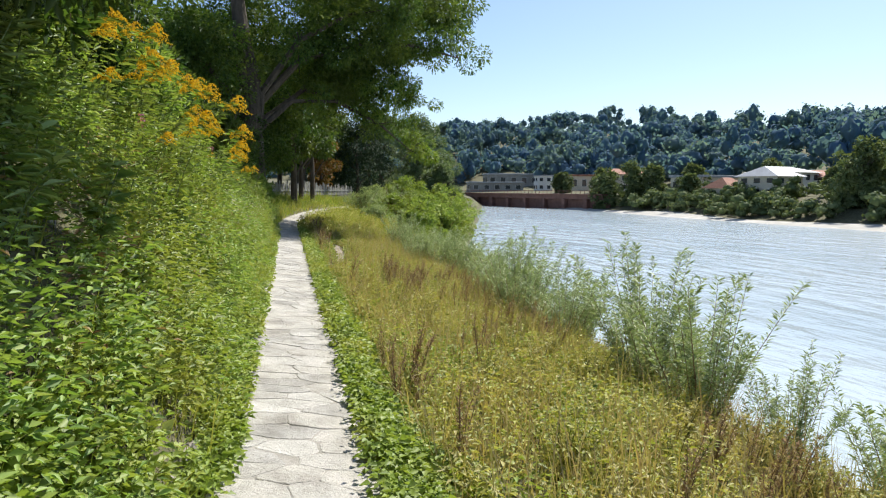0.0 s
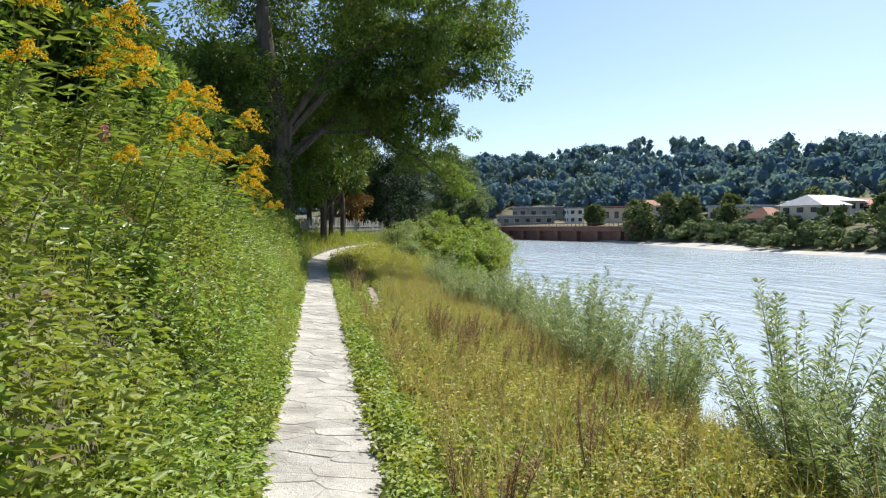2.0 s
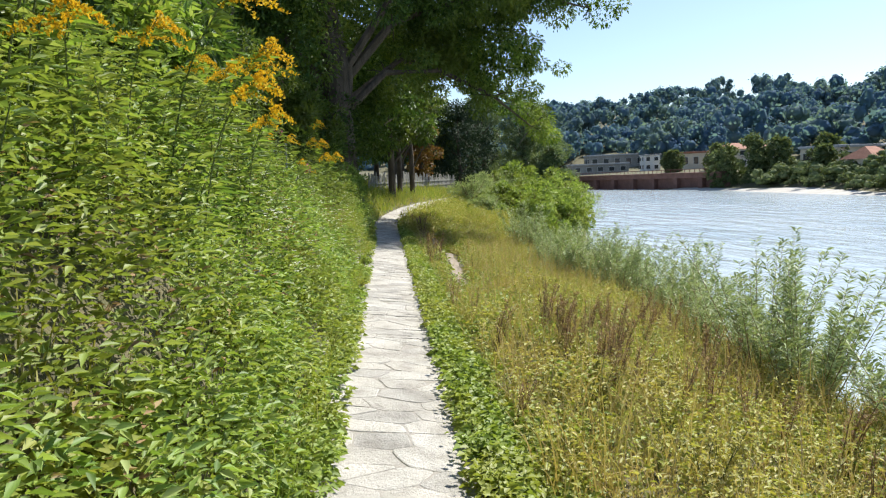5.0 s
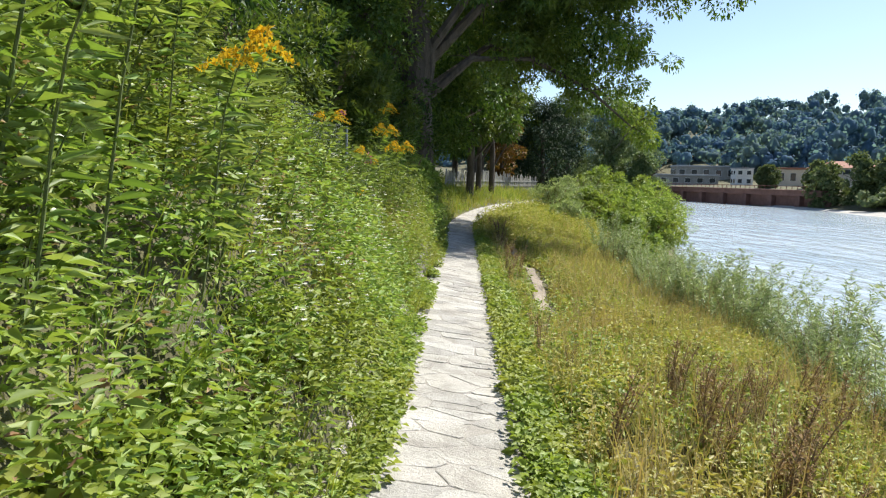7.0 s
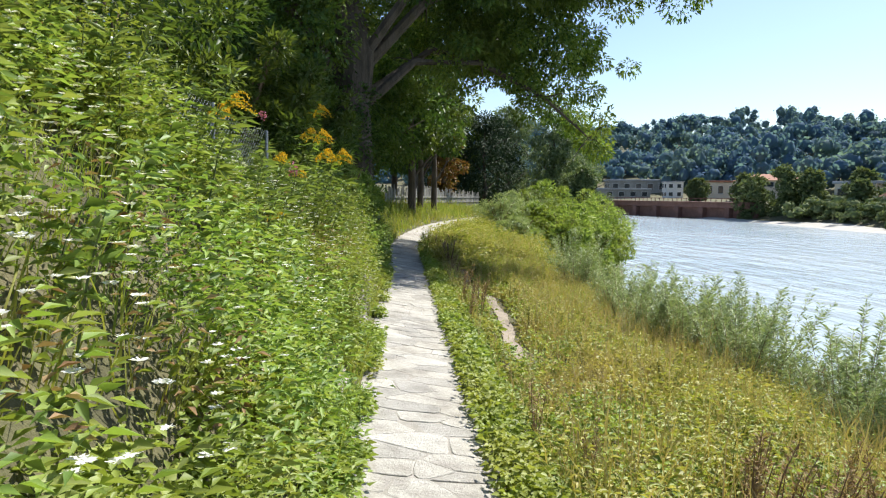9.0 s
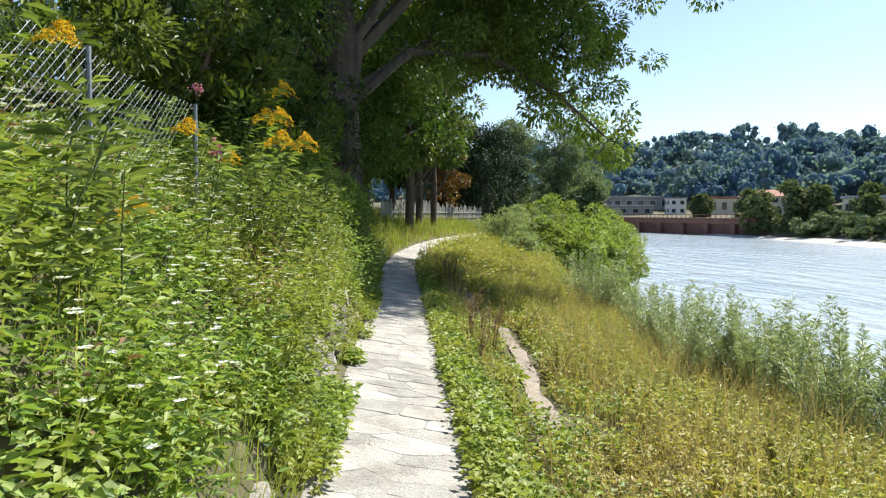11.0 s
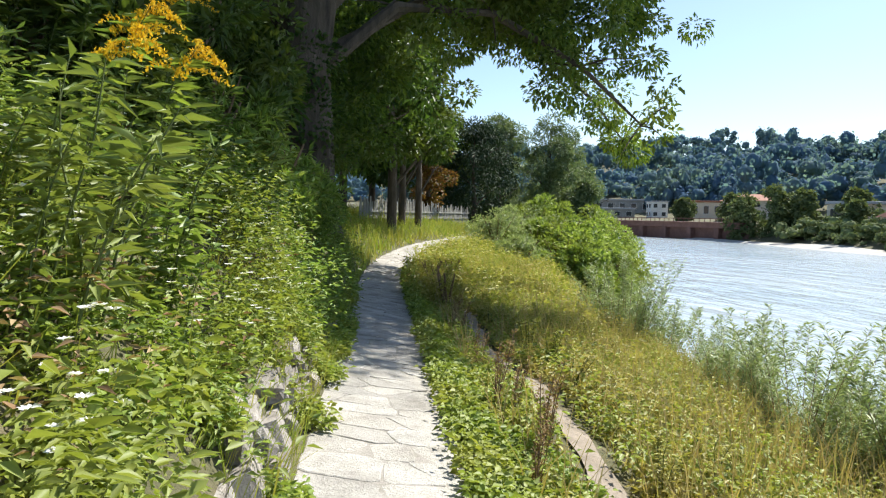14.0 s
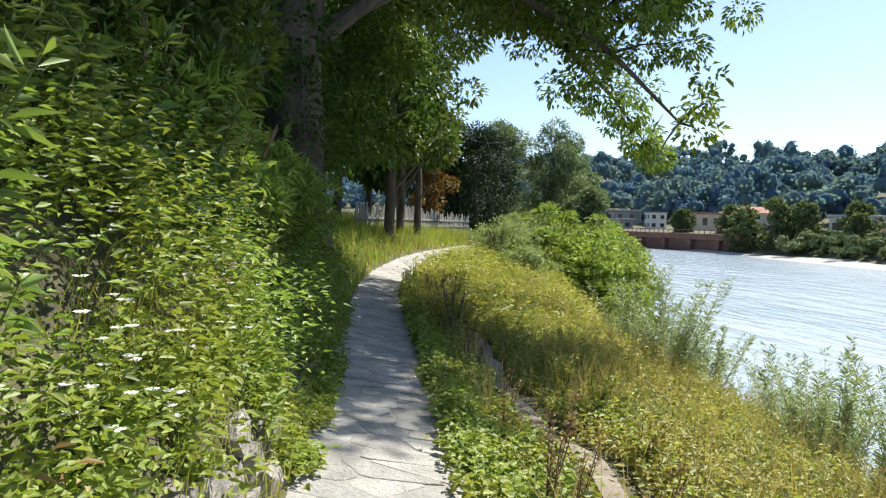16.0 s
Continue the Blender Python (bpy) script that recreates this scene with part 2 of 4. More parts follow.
def blade_mesh(name, pos, lean, height, width, material):
    """Grass blades: a tapering, bending strip of three faces."""
    n = len(pos)
    a = RNG.uniform(0, 2 * np.pi, n)
    side = np.stack([np.cos(a), np.sin(a), np.zeros(n)], 1) * np.asarray(width).reshape(-1, 1) * 0.5
    h = np.asarray(height).reshape(-1, 1)
    up = np.array([[0, 0, 1.0]])
    v = np.empty((n, 5, 3))
    v[:, 0], v[:, 1] = pos - side, pos + side
    m = pos + up * h * 0.55 + lean * h * 0.22
    v[:, 2], v[:, 3] = m - side * 0.7, m + side * 0.7
    v[:, 4] = pos + up * h * 0.9 + lean * h * 0.75
    i = np.arange(n)[:, None] * 5
    f = np.concatenate([i + [0, 1, 3], i + [0, 3, 2], i + [2, 3, 4]], 0)
    return mesh_from(name, v.reshape(-1, 3), f, material)


def tube(bm, pts, radii, sides=6):
    """A tapering tube along points."""
    rings = []
    for i, p in enumerate(pts):
        p = Vector([float(q) for q in p])
        d = Vector([float(b_) - float(a_) for a_, b_ in zip(pts[max(i - 1, 0)], pts[min(i + 1, len(pts) - 1)])]).normalized()
        x = d.orthogonal().normalized() if abs(d.z) < 0.3 else Vector((1, 0, 0)).cross(d).normalized()
        y = d.cross(x)
        rings.append([bm.verts.new(p + float(radii[i]) * (math.cos(a) * x + math.sin(a) * y)) for a in [2 * math.pi * k / sides for k in range(sides)]])
    for r0, r1 in zip(rings, rings[1:]):
        for k in range(sides):
            bm.faces.new((r0[k], r0[(k + 1) % sides], r1[(k + 1) % sides], r1[k]))
    bm.faces.new(rings[-1])


def box(bm, c, s, bevel=0.0, rz=0.0, rx=0.0):
    r = bmesh.ops.create_cube(bm, size=1.0, matrix=pose(*c, rx, 0, rz) @ Matrix.Diagonal((*s, 1)))
    if bevel:
        es = list({e for v in r["verts"] for e in v.link_edges})
        bmesh.ops.bevel(bm, geom=es, offset=bevel, segments=1, affect='EDGES')


# ---- the lie of the land ----
WATER_Z = -3.0
CROSS = 0.13         # the path leans to the river


def cx(y):
    y = np.asarray(y, float)
    a = np.clip((y - 26.0) / 14.0, 0, 1)
    return 2.9 * a * a + np.clip(y - 40.0, 0, None) * 0.30


def rise(y):
    a = np.clip((np.asarray(y, float) - 24.0) / 16.0, 0, 1)
    return 0.33 * a * a * (3 - 2 * a)


def far_shore(y):
    return np.interp(y, [-400, 60, 100, 135, 200, 280, 420, 900], [70, 65, 63, 65, 54, 20, -120, -500])


def smooth01(a):
    a = np.clip(a, 0, 1)
    return a * a * (3 - 2 * a)


def lump(x, y):
    return 0.06 * np.sin(x * 3.1 + y * 1.3) * np.sin(y * 2.3 - x) + 0.05 * np.sin(x * 1.1 - y * 0.7 + 1)


def land(x, y):
    """Height of the ground."""
    x, y = np.asarray(x, float), np.asarray(y, float)
    u = x - cx(y)
    z0 = rise(y)
    flat = z0 - CROSS * np.clip(u, -0.5, 0.5)
    d = -u - 0.46
    steep = np.interp(d, [0, 0.14, 0.2, 0.5, 1.0, 1.7, 3.0, 6.0, 30, 400], [0, 0.05, 0.28, 0.85, 1.5, 2.05, 2.7, 3.3, 6, 40])
    meadow = np.interp(d, [0, 1, 3, 6, 12, 400], [0, 0.25, 0.7, 0.95, 1.3, 20])
    steep = steep * (1 - 0.28 * smooth01((y - 11.5) / 2.0) * smooth01((18.5 - y) / 2.0))
    k = smooth01((y - 25.5) / 5.5)
    left = steep * (1 - k) + meadow * k + lump(x, y) * np.clip(d * 2, 0, 1)
    e = u - 0.46
    right = np.interp(e, [0, 0.12, 0.3, 1.0, 2.4, 3.6, 4.8, 6.0, 7.5, 14, 40], [0, -0.05, -0.16, -0.26, -0.5, -0.85, -1.6, -2.6, -3.4, -5, -6]) + lump(x, y) * np.clip(e * 2, 0, 1)
    z = flat + np.where(d > 0, left, 0) + np.where(e > 0, right, 0)
    b = x - far_shore(y)
    bank = np.interp(b, [-12, 0, 4, 9, 14, 45, 75, 130, 220, 330, 700, 2000], [-6, -3.05, -2.5, -0.8, 0.6, 1.6, 6, 18, 31, 37, 38, 46])
    low = 1 - 0.36 * smooth01((x / np.maximum(y, 1.0) - 0.55) / 0.5)
    bank = np.where(bank > 6, 6 + (bank - 6) * low, bank)
    bank = bank + low * np.clip((b - 60) / 120, 0, 1) * (4.5 * np.sin(y / 31.0 + 0.6) + 3 * np.sin(y / 13.0) + 3 * np.sin((x + y) / 47.0))
    return np.where((x > 30) | (b > -12), np.maximum(bank, np.where(u > 8, -6, z)), z)


def ground_sheet():
    xs = np.unique(np.concatenate([np.arange(-6, 12, 0.16), np.linspace(12, 40, 15), np.linspace(40, 130, 46), np.geomspace(130, 2500, 26), -np.geomspace(6, 2500, 26), [-0.46, -0.6, -0.66, 0.46, 0.58]]))
    ys = np.unique(np.concatenate([np.arange(-5, 50, 0.22), np.linspace(50, 300, 60), np.geomspace(300, 3000, 18), -np.geomspace(5, 2500, 20)]))
    X, Y = np.meshgrid(xs, ys)
    Z = land(X, Y)
    inside = np.abs(X - cx(Y)) < 0.40
    Z = np.where(inside & (Y > -8) & (Y < 48), Z - 0.05, Z)
    nx = len(xs)
    i = (np.arange(len(ys) - 1)[:, None] * nx + np.arange(nx - 1)[None]).ravel()
    f = np.stack([i, i + 1, i + nx + 1, i + nx], 1)
    return mesh_from("ground", np.stack([X, Y, Z], -1).reshape(-1, 3), f, M_SOIL, True)


tagged(part("ground", ground_sheet(), M_SOIL), "earth bank and river margin under wild plants", "ground", kind="structure")
me = mesh_from("water", [(-600, -600, WATER_Z), (600, -600, WATER_Z), (600, 1200, WATER_Z), (-600, 1200, WATER_Z)], [(0, 1, 2, 3)], M_WATER)
tagged(part("water", me, M_WATER), "milky grey-green river with small ripples", "river", kind="structure")


def strip(name, ys, left, right, lift, material):
    """A band that follows the path; left and right are offsets from its middle."""
    v, f = [], []
    cols = 5
    for j, y in enumerate(ys):
        for k in range(cols):
            u = left(y) + (right(y) - left(y)) * k / (cols - 1)
            x = float(cx(y)) + u
            v.append((x, y, float(rise(y)) - CROSS * max(-0.5, min(0.5, u)) + lift if abs(u) < 0.5 else float(land(x, y)) + lift))
        if j:
            for k in range(cols - 1):
                a = (j - 1) * cols + k
                f.append((a, a + 1, a + cols + 1, a + cols))
    return mesh_from(name, v, f, material, True)


path_bed = tagged(part("path", strip("path", np.arange(-6, 48, 0.25), lambda y: -0.47 - 0.02 * math.sin(y * 2.1), lambda y: 0.43 + 0.012 * math.sin(y * 3.3), -0.002, M_BED), M_BED),
                  "narrow footpath of pale irregular flagstones", "path", kind="structure")
trail = tagged(part("trail", strip("trail", np.arange(15.2, 34, 0.2), lambda y: 1.22 + 0.08 * math.sin(y * 1.1) + 0.02 * math.sin(y * 7), lambda y: 1.40 + 0.08 * math.sin(y * 1.1 + 0.3) + 0.03 * math.sin(y * 5.3), 0.02, M_DIRT), M_DIRT),
               "thin trodden dirt trail through grass beside the path", "trail", kind="structure")


# ---- vegetation of the bank ----
def scatter(n, u0, u1, y0, y1, keep=None, bias=1.0):
    u = u0 + (u1 - u0) * RNG.uniform(0, 1, n) ** bias
    y = RNG.uniform(y0, y1, n)
    x = cx(y) + u
    if keep is not None:
        m = keep(u, y)
        u, x, y = u[m], x[m], y[m]
    return np.stack([x, y, land(x, y)], 1), u


def patches(x, y, s, seed=0.0):
    """Soft patchy values from 0 to 1 over the plan."""
    v = np.sin(x * s + seed) * np.sin(y * s * 0.83 + 1.7 * seed) + 0.6 * np.sin(x * s * 2.3 - y * s * 1.7 + seed * 3) + 0.4 * np.sin(y * s * 3.9 + x * s * 3.1 + seed)
    return np.clip(v / 2.6 + 0.5, 0, 1)


def leafy(name, label, base, height, leaves, length, ratio, material, spread=0.1, out=(0.35, 0.0, 1.0), droop=0.3, category="plants"):
    """Low leafy plants: leaves set round short stems that grow up and out."""
    n = len(base)
    h = np.asarray(height).reshape(-1, 1) * np.ones((n, 1))
    g = unit(np.array(out)[None] + RNG.normal(size=(n, 3)) * 0.22)
    rep = np.repeat(np.arange(n), leaves)
    s = RNG.uniform(0.15, 1, len(rep))[:, None]
    ang = RNG.uniform(0, 2 * np.pi, len(rep))
    rad = np.stack([np.cos(ang), np.sin(ang), RNG.uniform(-0.25, 0.55, len(rep))], 1)
    p = base[rep] + g[rep] * h[rep] * s + rad * spread * RNG.uniform(0.1, 1, (len(rep), 1))
    L = length * RNG.uniform(0.6, 1.35, len(rep)) * (1.15 - 0.4 * s[:, 0])
    return tagged(part(name, leaf_mesh(name, p, rad, L, L * ratio, material, 0.2, droop), material), label, category, kind="stuff")


def bare(u, y):
    """Where the bank shows bare earth or stones."""
    b = np.zeros(len(u), bool)
    for uu, yy, r in ((-1.5, 2.2, 0.24), (-1.75, 8.9, 0.18), (-1.2, 9.3, 0.16), (-0.95, 8.2, 0.12), (-1.15, 1.3, 0.15)):
        b |= (u - uu) ** 2 + ((y - yy) * 0.8) ** 2 < r * r
    b |= (u > -0.78) & (((y > 14.6) & (y < 18.2)) | ((y > 12.6) & (y < 13.2))) & (np.sin(y * 5) > -0.75)
    return b


b, u = scatter(40000, -3.4, -0.46, -2.5, 25, lambda u, y: ~bare(u, y) & (patches(u * 2, y, 1.3, 2) > 0.24), 1.25)
fence_gap = (b[:, 1] > 12.3) & (b[:, 1] < 16.3) & (u < -0.9)
hh = np.where(u > -0.65, 0.12, 0.10 + np.where(fence_gap, 0.22, 0.62) * patches(b[:, 0] * 1.4, b[:, 1], 1.9, 1))
leafy("nettle_thicket", "dense green nettles and herbs on the bank", b, hh, 9, 0.054, 0.38, L_NETTLE, 0.10, (0.55, -0.1, 0.9))
b, u = scatter(9000, -0.95, -0.40, -2.5, 21, lambda u, y: ~bare(u, y) & (patches(u * 3, y, 2.1, 5) > 0.25))
leafy("creeping_herbs", "bright green creeping leaves along the path edge", b, 0.10, 9, 0.05, 0.75, L_IVY, 0.08, (0.4, 0, 0.8))
b, u = scatter(2200, -2.6, -0.8, -1, 24, lambda u, y: patches(u * 3, y, 1.7, 7) > 0.55)
leafy("withered_herbs", "brown withered stalks among green plants", b, 0.4, 7, 0.05, 0.35, L_BROWN, 0.06, (0.5, 0, 0.9))
b, u = scatter(26000, -2.8, -0.46, -2, 25, lambda u, y: patches(u * 2, y, 1.5, 3) > 0.45)
part_ = part("bank_grass", blade_mesh("bank_grass", b, unit(RNG.normal(size=(len(b), 3)) + (0.9, 0, 0)), RNG.uniform(0.12, 0.4, len(b)), RNG.uniform(0.004, 0.009, len(b)), L_GRASS), L_GRASS)
tagged(part_, "green and yellowing grass tufts on the bank", "grass", kind="stuff")

# ---- vegetation between path and river ----
b, u = scatter(15000, 0.43, 1.15, -2.5, 30, lambda u, y: (u < 0.75 + 0.4 * patches(u, y, 1.3, 1)))
leafy("low_green_border", "low bright green leafy plants bordering the flagstones", b, 0.14, 8, 0.055, 0.75, L_IVY, 0.09, (-0.1, 0, 1))
on_trail = lambda u, y: (y > 15.1) & (np.abs(u - 1.31 - 0.08 * np.sin(y * 1.1)) < 0.2)
b, u = scatter(95000, 0.75, 5.6, -3, 32, lambda u, y: ~on_trail(u, y) & (RNG.uniform(size=len(u)) < 0.4 + 0.8 * patches(u, y, 1.7, 6) ** 2))
part_ = part("dry_grass", blade_mesh("dry_grass", b, unit(RNG.normal(size=(len(b), 3))), RNG.uniform(0.12, 0.5, len(b)) * np.where((b[:, 1] > 12) & (np.abs(u - 1.3) < 0.5), 0.5, 1.0), RNG.uniform(0.005, 0.012, len(b)), L_DRY), L_DRY)
tagged(part_, "tawny half-dry meadow grass on the river slope", "grass", kind="stuff")
b, u = scatter(30000, 0.8, 5.6, -3, 32, lambda u, y: ~on_trail(u, y) & (patches(u, y, 1.4, 8) > 0.36))
leafy("meadow_weeds", "yellow-green small-leaved weeds in the meadow", b, 0.30 * RNG.uniform(0.4, 1.5, len(b)) * np.where((b[:, 1] > 12) & (np.abs(u - 1.3) < 0.5), 0.5, 1.0), 9, 0.058, 0.45, L_WEED, 0.09, (0, 0, 1))
b, u = scatter(15000, 0.9, 5.0, -2, 30, lambda u, y: ~on_trail(u, y) & (patches(u, y, 1.1, 15) > 0.56 - 0.014 * np.clip(y, 0, 22)))
leafy("green_meadow_herbs", "fresh green leafy patches in the river meadow", b, 0.26 * RNG.uniform(0.5, 1.3, len(b)), 9, 0.06, 0.6, L_IVY, 0.10, (0, 0, 1))
b, u = scatter(7000, 0.8, 5.2, -3, 26, lambda u, y: ~on_trail(u, y) & (patches(u, y, 0.9, 21) > 0.45))
part_ = part("straw_stalks", blade_mesh("straw_stalks", b, unit(RNG.normal(size=(len(b), 3))) * 0.6, RNG.uniform(0.45, 0.85, len(b)), RNG.uniform(0.005, 0.009, len(b)), L_STRAW), L_STRAW)
tagged(part_, "pale straw stalks standing over the meadow", "grass", kind="stuff")
b, u = scatter(42000, -7, 5, 24.5, 50, lambda u, y: (np.abs(u) > 0.46) & ~on_trail(u, y))
part_ = part("meadow_grass", blade_mesh("meadow_grass", b, unit(RNG.normal(size=(len(b), 3))), RNG.uniform(0.12, 0.45, len(b)), RNG.uniform(0.014, 0.032, len(b)), L_GRASS), L_GRASS)
tagged(part_, "sunlit long grass beside the bending path", "grass", kind="stuff")
b, u = scatter(16000, 0.5, 7.0, 24, 75, lambda u, y: patches(u, y, 0.6, 3) > 0.3)
leafy("far_meadow_weeds", "yellow-green weeds on the river margin", b, 0.45 * RNG.uniform(0.4, 1.3, len(b)), 9, 0.11, 0.5, L_WEED, 0.16, (0, 0, 1))


# ---- flowers ----
def goldenrod(height, seed):
    """A goldenrod: bowed stem, narrow leaves, drooping golden plume."""
    r = np.random.default_rng(seed)
    e = empty("goldenrod", (0, 0, 0), "goldenrod with drooping yellow plume on the bank", "flower", "goldenrods on the bank")
    bend = 0.32 * height
    pt = lambda s: np.array([bend * s ** 2.2, 0.04 * math.sin(s * 5), height * (s - 0.18 * s ** 3)])
    bm = bmesh.new()
    tube(bm, [pt(s) for s in np.linspace(0, 1, 7)], list(np.linspace(0.006, 0.002, 7)), 5)
    part("stem", bm, M_GSTEM, e)
    s = r.uniform(0.2, 0.95, 60)
    p = np.array([pt(v) for v in s])
    a = r.uniform(0, 6.28, 60)
    ax = np.stack([np.cos(a), np.sin(a), r.uniform(0, 0.5, 60)], 1)
    part("foliage", leaf_mesh("foliage", p, ax, r.uniform(0.08, 0.14, 60), np.full(60, 0.016), L_NETTLE, 0.1, 0.35), L_NETTLE, e)
    ps, axs = [], []
    for k in range(11):
        q = pt(0.82 + 0.018 * k)
        a = r.uniform(-1.3, 1.3)
        ln = 0.27 * (1 - k / 14) * height / 1.2
        for j in range(36):
            w = (j + 1) / 36
            ps.append(q + np.array([math.cos(a) * ln * w, math.sin(a) * ln * w, 0.07 * w - 0.12 * w * w]) + r.normal(size=3) * 0.006)
            axs.append((math.cos(a) * 0.3 + r.normal() * .4, math.sin(a) * 0.3 + r.normal() * .4, 0.7))
    part("plume", leaf_mesh("plume", ps, axs, r.uniform(0.012, 0.026, len(ps)), r.uniform(0.009, 0.016, len(ps)), L_GOLD), L_GOLD, e, "golden-yellow plume")
    return e


def herb(name, label, group, seed, height, n, length, ratio, material, stem_mat, bend=0.15, up=0.35, droop=0.35, spread=0.0, stems=1):
    """An upright herb: one or more stems with leaves all along."""
    r = np.random.default_rng(seed)
    e = empty(name, (0, 0, 0), label, "plant", group)
    bm = bmesh.new()
    ps, ax = [], []
    for k in range(stems):
        a0 = r.uniform(0, 6.28)
        h = height * r.uniform(0.7, 1.05)
        q0 = np.array([math.cos(a0), math.sin(a0), 0]) * spread
        pt = lambda t: q0 * (0.3 + 1.6 * t) + np.array([bend * h * t ** 2, 0.02 * math.sin(t * 6 + a0), h * (t - 0.1 * t ** 3)])
        tube(bm, [pt(t) for t in (0, 0.35, 0.7, 1.0)], [0.006, 0.005, 0.004, 0.002], 4)
        for t in r.uniform(0.12, 1.0, n):
            a = r.uniform(0, 6.28)
            ps.append(pt(t) + np.array([math.cos(a), math.sin(a), 0]) * 0.012)
            ax.append((math.cos(a), math.sin(a), up + r.normal() * 0.25))
    part("stem", bm, stem_mat, e)
    n = len(ps)
    L = length * r.uniform(0.55, 1.25, n)
    part("foliage", leaf_mesh("foliage", ps, ax, L, L * ratio, material, 0.15, droop), material, e)
    return e


def plant_out(kinds, count, u0, u1, y0, y1, keep, size):
    b, u = scatter(count * 6, u0, u1, y0, y1, keep)
    for i, q in enumerate(b[:count]):
        k = size * RNG.uniform(0.7, 1.15)
        m = pose(*q, RNG.normal() * 5, RNG.normal() * 5, RNG.uniform(-60, 60)) @ Matrix.Diagonal((k, k, k, 1))
        g = kinds[i] if i < len(kinds) else copy_thing(kinds[i % len(kinds)], m)
        g.matrix_basis = m


plant_out([herb("tall_herb", "tall green herb with narrow drooping leaves on the bank", "tall herbs on the bank", 200 + k, 1.05, 70, 0.12, 0.17, L_HERB, M_GSTEM, 0.22) for k in range(4)], 330, -2.7, -1.0, 0, 22.5, lambda u, y: ~bare(u, y) & ~((y > 12.8) & (y < 16.0) & (u < -1.4)) & (patches(u * 2, y, 1.0, 9) > 0.35), 1.0)
plant_out([herb("broadleaf_plant", "herb with broad pale green toothed leaves", "broad-leaved herbs on the bank", 220 + k, 0.7, 48, 0.085, 0.5, L_BROAD, M_GSTEM, 0.2, 0.25, 0.45) for k in range(3)], 120, -2.4, -0.85, 1.0, 21, lambda u, y: ~bare(u, y) & (patches(u * 2, y, 0.9, 4) > 0.42), 1.0)
plant_out([herb("dry_dock_plant", "reddish-brown dried seed stalks standing in grass", "dried docks in the meadow", 240 + k, 0.8, 90, 0.03, 0.5, L_BROWN, M_STEM, 0.1, 0.8, 0.1, 0.06, 5) for k in range(3)], 95, 0.75, 3.6, 0.5, 24, lambda u, y: (np.abs(u - 1.31) > 0.3) & (patches(u, y, 0.8, 12) > 0.5) & ((y < 13) | (u < 1.1)), 0.85)
plant_out([herb("mugwort_plant", "yellow-green bushy weed among dry grass", "bushy weeds in the meadow", 260 + k, 0.6, 90, 0.05, 0.35, L_WEED, M_GSTEM, 0.1, 0.5, 0.2, 0.08, 6) for k in range(3)], 120, 1.0, 5.2, 0.5, 26, lambda u, y: np.abs(u - 1.31) > 0.3, 0.8)

GOLD_SPOTS = ((-1.5, 5.6, 1.2), (-1.6, 6.0, 1.25), (-1.7, 6.5, 1.2), (-1.85, 5.2, 1.2), (-1.2, 6.2, 1.1), (-1.3, 5.5, 1.0), (-1.0, 7.2, 1.3), (-1.05, 7.6, 1.35), (-1.3, 8.6, 1.2), (-1.7, 8.0, 1.4), (-1.0, 8.3, 1.2), (-1.2, 7.4, 1.5), (-1.15, 5.2, 1.25), (-1.3, 5.9, 1.3), (-1.45, 6.4, 1.3), (-1.2, 6.7, 1.0), (-1.5, 5.0, 1.25), (-1.75, 5.6, 1.3), (-1.9, 4.6, 1.15), (-1.65, 7.2, 1.2), (-1.3, 4.4, 0.8), (-2.1, 6.2, 1.3), (-1.6, 4.1, 0.9),
              (-1.35, 11.6, 0.8), (-1.5, 14.0, 0.8), (-1.25, 16.6, 1.25), (-1.4, 16.2, 1.2), (-1.5, 16.9, 1.25), (-1.75, 17.1, 1.2), (-1.6, 18.0, 1.3), (-1.1, 12.9, 0.7), (-1.6, 9.6, 1.1), (-1.9, 13.2, 1.0), (-1.45, 15.0, 0.7))
golds = [goldenrod(1.2, 11), goldenrod(1.35, 12)]
for i, (x, y, s) in enumerate(GOLD_SPOTS):
    m = pose(x, y, float(land(x, y)) + 0.02, 0, 0, RNG.uniform(-70, 30)) @ Matrix.Diagonal((s / 1.2, s / 1.2, s / 1.2, 1))
    g = golds[i] if i < 2 else copy_thing(golds[i % 2], m)
    g.matrix_basis = m

b, u = scatter(1500, -1.9, -0.7, 8.5, 20, lambda u, y: patches(u * 2, y, 1.6, 5) > 0.38)
ps, ax = [], []
for q in b:
    c = q + (RNG.uniform(0, .1), RNG.uniform(-.05, .05), RNG.uniform(0.3, 0.55))
    for k in range(9):
        a = k * 0.698
        ps.append(c)
        ax.append((math.cos(a), math.sin(a), 0.15))
tagged(part("white_asters", leaf_mesh("white_asters", ps, ax, np.full(len(ps), 0.024), np.full(len(ps), 0.013), L_PETAL, 0, 0), L_PETAL), "small white daisy-like flowers on the bank", "flowers", kind="stuff")
for x, y, h in ((-1.5, 5.3, 0.5), (-1.3, 14.6, 0.75), (-2.0, 16.6, 1.1)):
    e = empty("balsam", (x, y, float(land(x, y))), "pink-flowered balsam stalk on the bank", "flower")
    bm = bmesh.new()
    tube(bm, [(0, 0, 0), (0.03, 0, h * 0.5), (0.08, 0, h)], [0.006, 0.005, 0.003], 5)
    part("stem", bm, M_GSTEM, e)
    k = 40
    part("blossom", leaf_mesh("blossom", np.array([0.08, 0, h]) + RNG.normal(size=(k, 3)) * 0.025, RNG.normal(size=(k, 3)), np.full(k, 0.03), np.full(k, 0.022), L_PINK), L_PINK, e, "pink blossom cluster")


